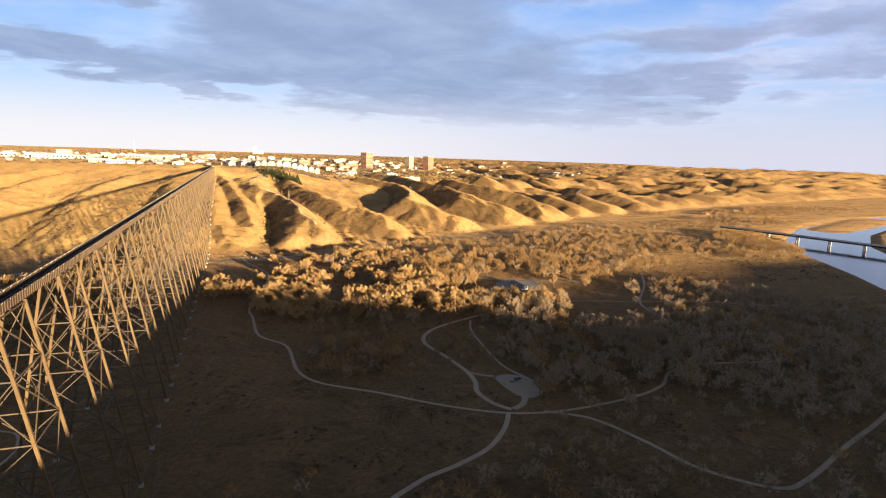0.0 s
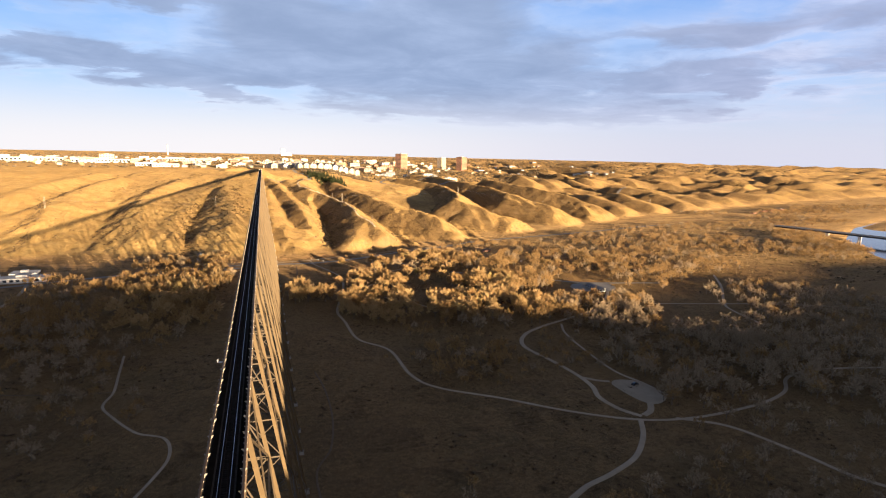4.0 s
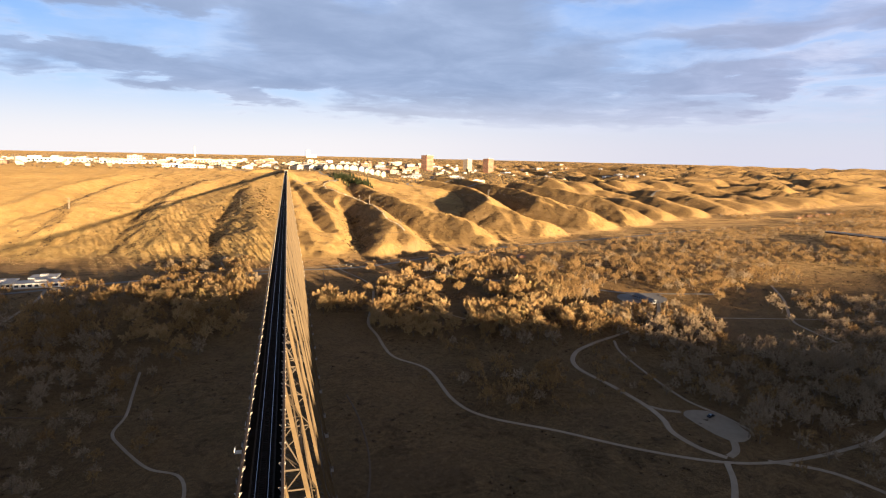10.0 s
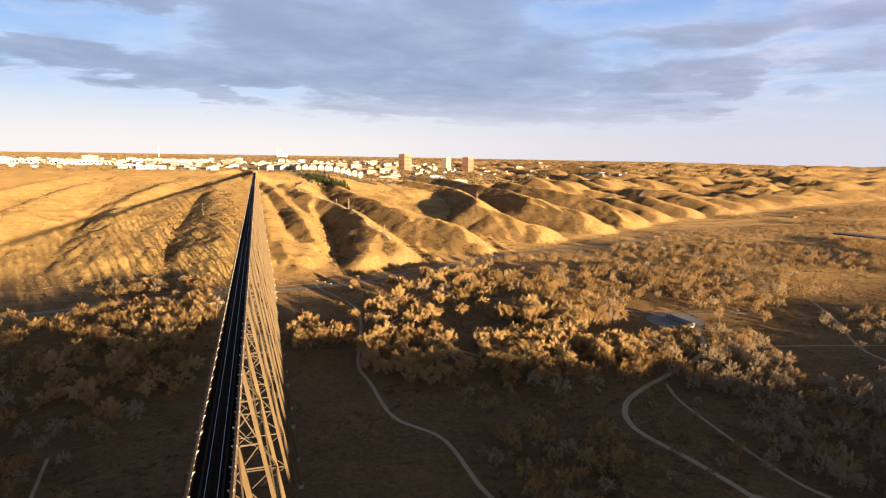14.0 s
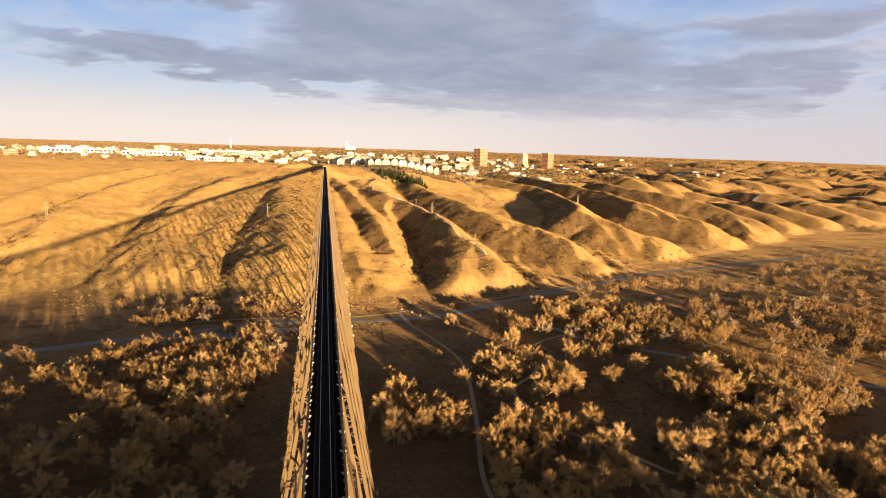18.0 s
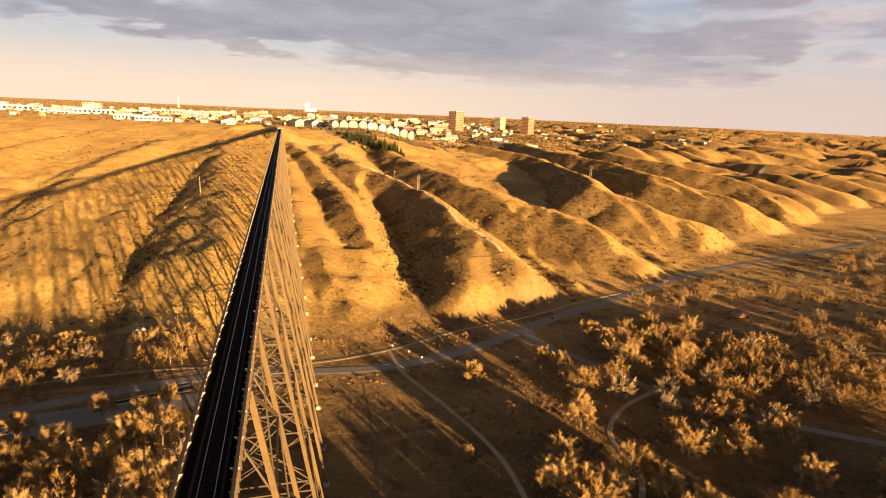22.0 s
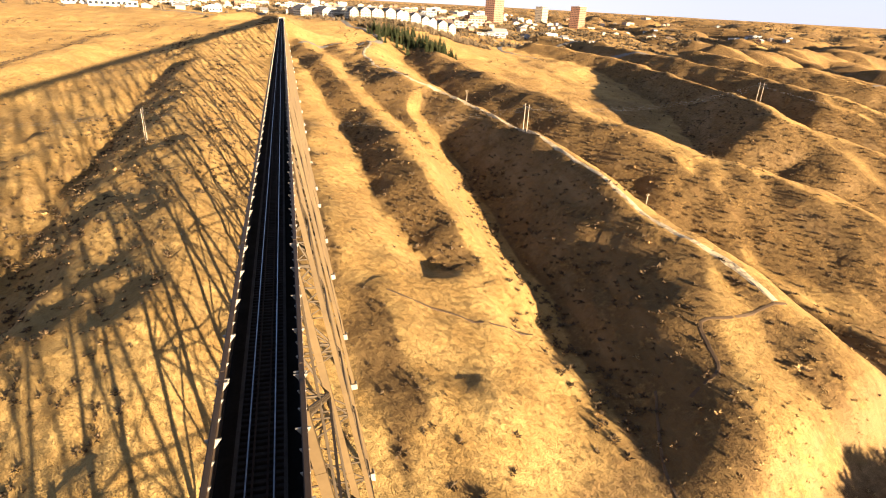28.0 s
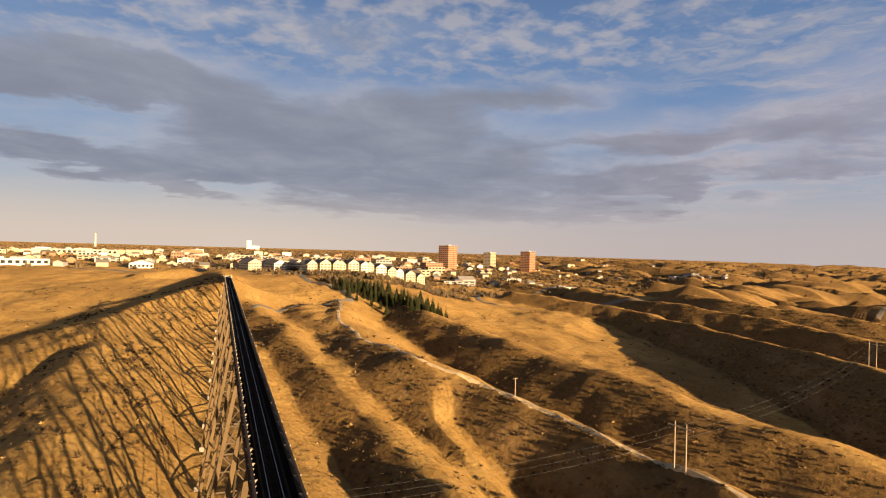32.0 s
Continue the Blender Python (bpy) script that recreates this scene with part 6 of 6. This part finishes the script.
block("picnic_shelter", "small brown picnic shelter on the lawn", 280, 679, 9, 6, 2.6, -12, WALLS[3], ROOFS[2], 1, 2, 1.2, category="shelter", glass=False)
for x, y, w in ((1245, 1150, 30), (1290, 1168, 22), (1330, 1175, 36), (1400, 1195, 26), (1180, 1120, 20)):
    block("farm_building", "low pale building near the river road", *at_k(x, y), w * 0.8, 9, 3.6, 15, WALLS[3], ROOFS[2], 1, 6, group="river road buildings", category="building", glass=False)


# ---- the road bridge over the river ----
def road_bridge():
    root = tagged(new("road_bridge"), "long concrete girder road bridge over the river", "bridge")
    a, b = Vector((892, 770, 0)), Vector((946, 540, 0))
    root.matrix_world = Matrix.Translation((a.x, a.y, 0)) @ pose(0, 0, 0, 0, 0, math.degrees(math.atan2(b.y - a.y, b.x - a.x)))
    n = (b - a).length
    s = Soup()
    s.box(-20, n + 110, -5.5, 5.5, 11.2, 11.9)
    part("deck", s.mesh("deck", M_ROAD), root, "dark asphalt road deck")
    for q in (-3.6, 0, 3.6):
        s = Soup()
        s.box(-20, n + 110, q - 0.4, q + 0.4, 9.2, 11.2)
        part("girder", s.mesh("girder", M_RUST), root, "dark steel girder")
    for q in (-5.3, 5.3):
        s = Soup()
        s.box(-20, n + 110, q - 0.15, q + 0.15, 11.9, 12.9)
        part("parapet", s.mesh("parapet", M_CONCRETE), root)
    for i in range(7):
        u = 18 + i * 48
        s = Soup()
        s.box(u - 0.9, u + 0.9, -4.6, -2.6, -3, 9.2)
        s.box(u - 0.9, u + 0.9, 2.6, 4.6, -3, 9.2)
        s.box(u - 1.1, u + 1.1, -5.2, 5.2, 8.0, 9.2)
        part("pier", s.mesh("pier", M_CONCRETE), root)


road_bridge()


# ---- power lines ----
def wire(a, b, sag, name, root):
    pts = [Vector(a).lerp(Vector(b), t) - Vector((0, 0, 4 * sag * t * (1 - t))) for t in np.linspace(0, 1, 16)]
    side = (pts[-1] - pts[0]).cross(Vector((0, 0, 1))).normalized() * 0.018
    ring = (side, Vector((0, 0, 0.02)), -side)
    v = [tuple(p + o) for p in pts for o in ring]
    f = [(3 * i + k, 3 * i + (k + 1) % 3, 3 * i + 3 + (k + 1) % 3, 3 * i + 3 + k) for i in range(15) for k in range(3)]
    return part(name, mesh_of(name, v, f, M_WIRE), root)


def h_frame(x, y, h, turn, label="weathered timber H-frame power pole on a dry slope"):
    root = tagged(new("power_pole"), label, "power pole", "H-frame power poles")
    z = lie(x, y)
    root.matrix_world = pose(x, y, z, 0, 0, turn)
    for q in (-2.1, 2.1):
        v, f = [], []
        tube(v, f, (q, 0, -1.5), (q, 0, h), 0.24, 0.16, 8)
        part("pole", mesh_of("pole", v, f, M_POLE, smooth=True), root)
    s = Soup()
    s.box(-4.6, 4.6, -0.12, 0.12, h - 1.6, h - 1.3)
    part("crossarm", s.mesh("crossarm", M_POLE), root)
    for q in (-4.3, 0, 4.3):
        v, f = [], []
        tube(v, f, (q, 0, h - 2.7), (q, 0, h - 1.6), 0.09, 0.13, 6)
        part("insulator", mesh_of("insulator", v, f, M_GLASS), root)
    return [root.matrix_world @ Vector((q, 0, h - 2.7)) for q in (-4.3, 0, 4.3)]


poles = [h_frame(x * K, y * K, h, turn) for x, y, h, turn in ((-300, 965, 16, 90), (-69, 989, 16, 92), (133, 975, 15, 95), (372, 1062, 15, 88), (740, 1200, 15, 88), (1000, 1290, 15, 88))]
for a, b in zip(poles, poles[1:]):
    root = tagged(new("power_line"), "three thin sagging power line wires", "power line", "power line spans")
    for p, q in zip(a, b):
        wire(p, q, 6.5, "wire", root)
for x, y, h in ((128, 1075, 9), (172, 905, 8), (455, 1080, 9)):
    root = tagged(new("utility_pole"), "single weathered timber pole on a ridge", "utility pole", "single poles")
    root.location = (x * K, y * K, lie(x * K, y * K))
    v, f = [], []
    tube(v, f, (0, 0, -1), (0, 0, h), 0.2, 0.14, 8)
    part("pole", mesh_of("pole", v, f, M_POLE, smooth=True), root)
    s = Soup()
    s.box(-1.2, 1.2, -0.08, 0.08, h - 0.7, h - 0.5)
    part("crossarm", s.mesh("crossarm", M_POLE), root)


# ---- cars ----
def car_meshes(paint):
    s = Soup()
    prof = [(-2.15, 0.35), (-2.2, 0.75), (-2.1, 0.95), (2.0, 0.9), (2.2, 0.72), (2.2, 0.35)]
    v = [(x, q, z) for q in (-0.88, 0.88) for x, z in prof]
    n = len(prof)
    s.add(v, [tuple(range(n))[::-1], tuple(range(n, 2 * n))] + [(i, (i + 1) % n, n + (i + 1) % n, n + i) for i in range(n)])
    body = s.mesh("body", paint)
    s = Soup()
    prof = [(-1.75, 0.93), (-1.35, 1.42), (0.45, 1.45), (1.15, 0.92)]
    v = [(x, q * (0.84 if z < 1 else 0.66), z) for q in (-1, 1) for x, z in prof]
    s.add(v, [(3, 2, 1, 0), (4, 5, 6, 7), (0, 1, 5, 4), (1, 2, 6, 5), (2, 3, 7, 6), (3, 0, 4, 7)])
    cabin = s.mesh("cabin", M_GLASS)
    v, f = [], []
    tube(v, f, (0, -0.1, 0), (0, 0.1, 0), 0.33, 0.33, 12)
    f += [tuple(range(12))[::-1], tuple(range(12, 24))]
    return body, cabin, mesh_of("wheel", v, f, M_TYRE)


M_TYRE = plain("black_tyre_rubber", (0.02, 0.02, 0.02), (0.035, 0.035, 0.035), 2.0, 0.9)
PAINTS = [plain(n, a, b, 0.4, 0.3) for n, a, b in (("black_car_paint", (0.015, 0.015, 0.018), (0.02, 0.02, 0.025)), ("white_car_paint", (0.70, 0.70, 0.70), (0.76, 0.76, 0.76)), ("grey_car_paint", (0.22, 0.23, 0.25), (0.28, 0.29, 0.31)))]
CARS = [car_meshes(p) for p in PAINTS]
v, f = [], []
tube(v, f, (0, -0.115, 0), (0, 0.115, 0), 0.2, 0.2, 10)
f += [tuple(range(10))[::-1], tuple(range(10, 20))]
RIM = mesh_of("rim", v, f, M_WIRE)


def car(x, y, turn, kind, label):
    root = tagged(new("car"), label, "car", "parked cars")
    root.matrix_world = pose(x * K, y * K, lie(x * K, y * K) + 0.16, 0, 0, turn)
    body, cabin, wheel = CARS[kind]
    part("body", body, root)
    part("cabin", cabin, root, "dark glass cabin")
    for dx in (-1.3, 1.3):
        for dy in (-0.82, 0.82):
            tyre = part("wheel", wheel, root, m=Matrix.Translation((dx, dy, 0.33)))
            part("rim", RIM, tyre, "grey metal wheel rim")


car(211, 271, 20, 0, "black car parked on the gravel lot")
car(-96, 657, 12, 1, "white car parked beside the valley road")
car(-78, 660, 12, 2, "grey car parked beside the valley road")
car(301, 720, 60, 0, "black car parked on the park lawn")
car(330, 512, 30, 1, "white car parked near the park shelter")


# ---- park furniture and markings on the valley floor ----
def stripes():
    s = Soup()
    for x0, y0, x1, y1 in ((-60, 635.5, -33, 644), (-59.5, 632.5, -33, 638.5), (-46, 655, -33, 658)):
        v = []
        for t in np.linspace(0, 1, 20):
            x, y = x0 + (x1 - x0) * t, y0 + (y1 - y0) * t
            v += [(x, y - 0.2, lie(x, y) + 0.46), (x, y + 0.2, lie(x, y) + 0.46)]
        s.add(v, [(2 * i, 2 * i + 2, 2 * i + 3, 2 * i + 1) for i in range(19)])
    tagged(new("road_marking", s.mesh("road_marking", M_PAINT)), "white painted lot edge lines", "road marking", kind="structure")


stripes()


def road_details():
    """Short white bars at the crossing, two sign posts and a litter bin beside the pavement."""
    for x, y, turn in ((53, 690, 20), (59, 687, 20)):
        s = Soup()
        s.box(-1.7, 1.7, -0.22, 0.22, 0, 0.02)
        ob = tagged(new("road_marking", s.mesh("road_marking", M_PAINT)), "short white bar painted on the asphalt", "road marking", kind="structure")
        ob.matrix_world = pose(x * K, y * K, lie(x * K, y * K) + 0.2, 0, 0, turn)
    for x, y in ((67, 700), (60, 709), (72, 692)):
        root = tagged(new("sign_post"), "thin pale sign post beside the pavement", "sign post", "road sign posts")
        root.location = (x * K, y * K, lie(x * K, y * K))
        v, f = [], []
        tube(v, f, (0, 0, -0.2), (0, 0, 2.3), 0.05, 0.05, 6)
        part("post", mesh_of("post", v, f, M_POLE), root)
        s = Soup()
        s.box(-0.35, 0.35, -0.06, -0.03, 1.6, 2.3)
        part("panel", s.mesh("panel", M_PAINT), root, "white sign panel")
    root = tagged(new("litter_bin"), "dark litter bin beside the pavement", "litter bin")
    root.location = (168 * K, 739 * K, lie(168 * K, 739 * K))
    v, f = [], []
    tube(v, f, (0, 0, -0.05), (0, 0, 1.1), 0.42, 0.5, 10)
    part("body", mesh_of("body", v, f, M_TIE), root)
    v, f = [], []
    tube(v, f, (0, 0, 1.1), (0, 0, 1.25), 0.53, 0.2, 10)
    f.append(tuple(range(10, 20)))
    part("lid", mesh_of("lid", v, f, M_TIE), root)


road_details()


def picnic_table(x, y, turn):
    root = tagged(new("picnic_table"), "weathered timber picnic table on mown grass", "picnic table", "picnic tables")
    root.matrix_world = pose(x * K, y * K, lie(x * K, y * K), 0, 0, turn)
    s = Soup()
    s.box(-1.0, 1.0, -0.4, 0.4, 0.70, 0.76)
    part("tabletop", s.mesh("tabletop", M_POLE), root)
    for q in (-0.75, 0.75):
        s = Soup()
        s.box(-1.0, 1.0, q - 0.14, q + 0.14, 0.42, 0.47)
        part("bench", s.mesh("bench", M_POLE), root)
    for q in (-0.7, 0.7):
        s = Soup()
        s.box(q - 0.05, q + 0.05, -0.8, 0.8, 0.36, 0.42)
        s.box(q - 0.05, q + 0.05, -0.3, -0.2, 0, 0.70)
        s.box(q - 0.05, q + 0.05, 0.2, 0.3, 0, 0.70)
        part("leg", s.mesh("leg", M_POLE), root)


for x, y, a in ((296, 725, 20), (288, 735, 60), (310, 700, 10), (268, 752, 35)):
    picnic_table(x, y, a)
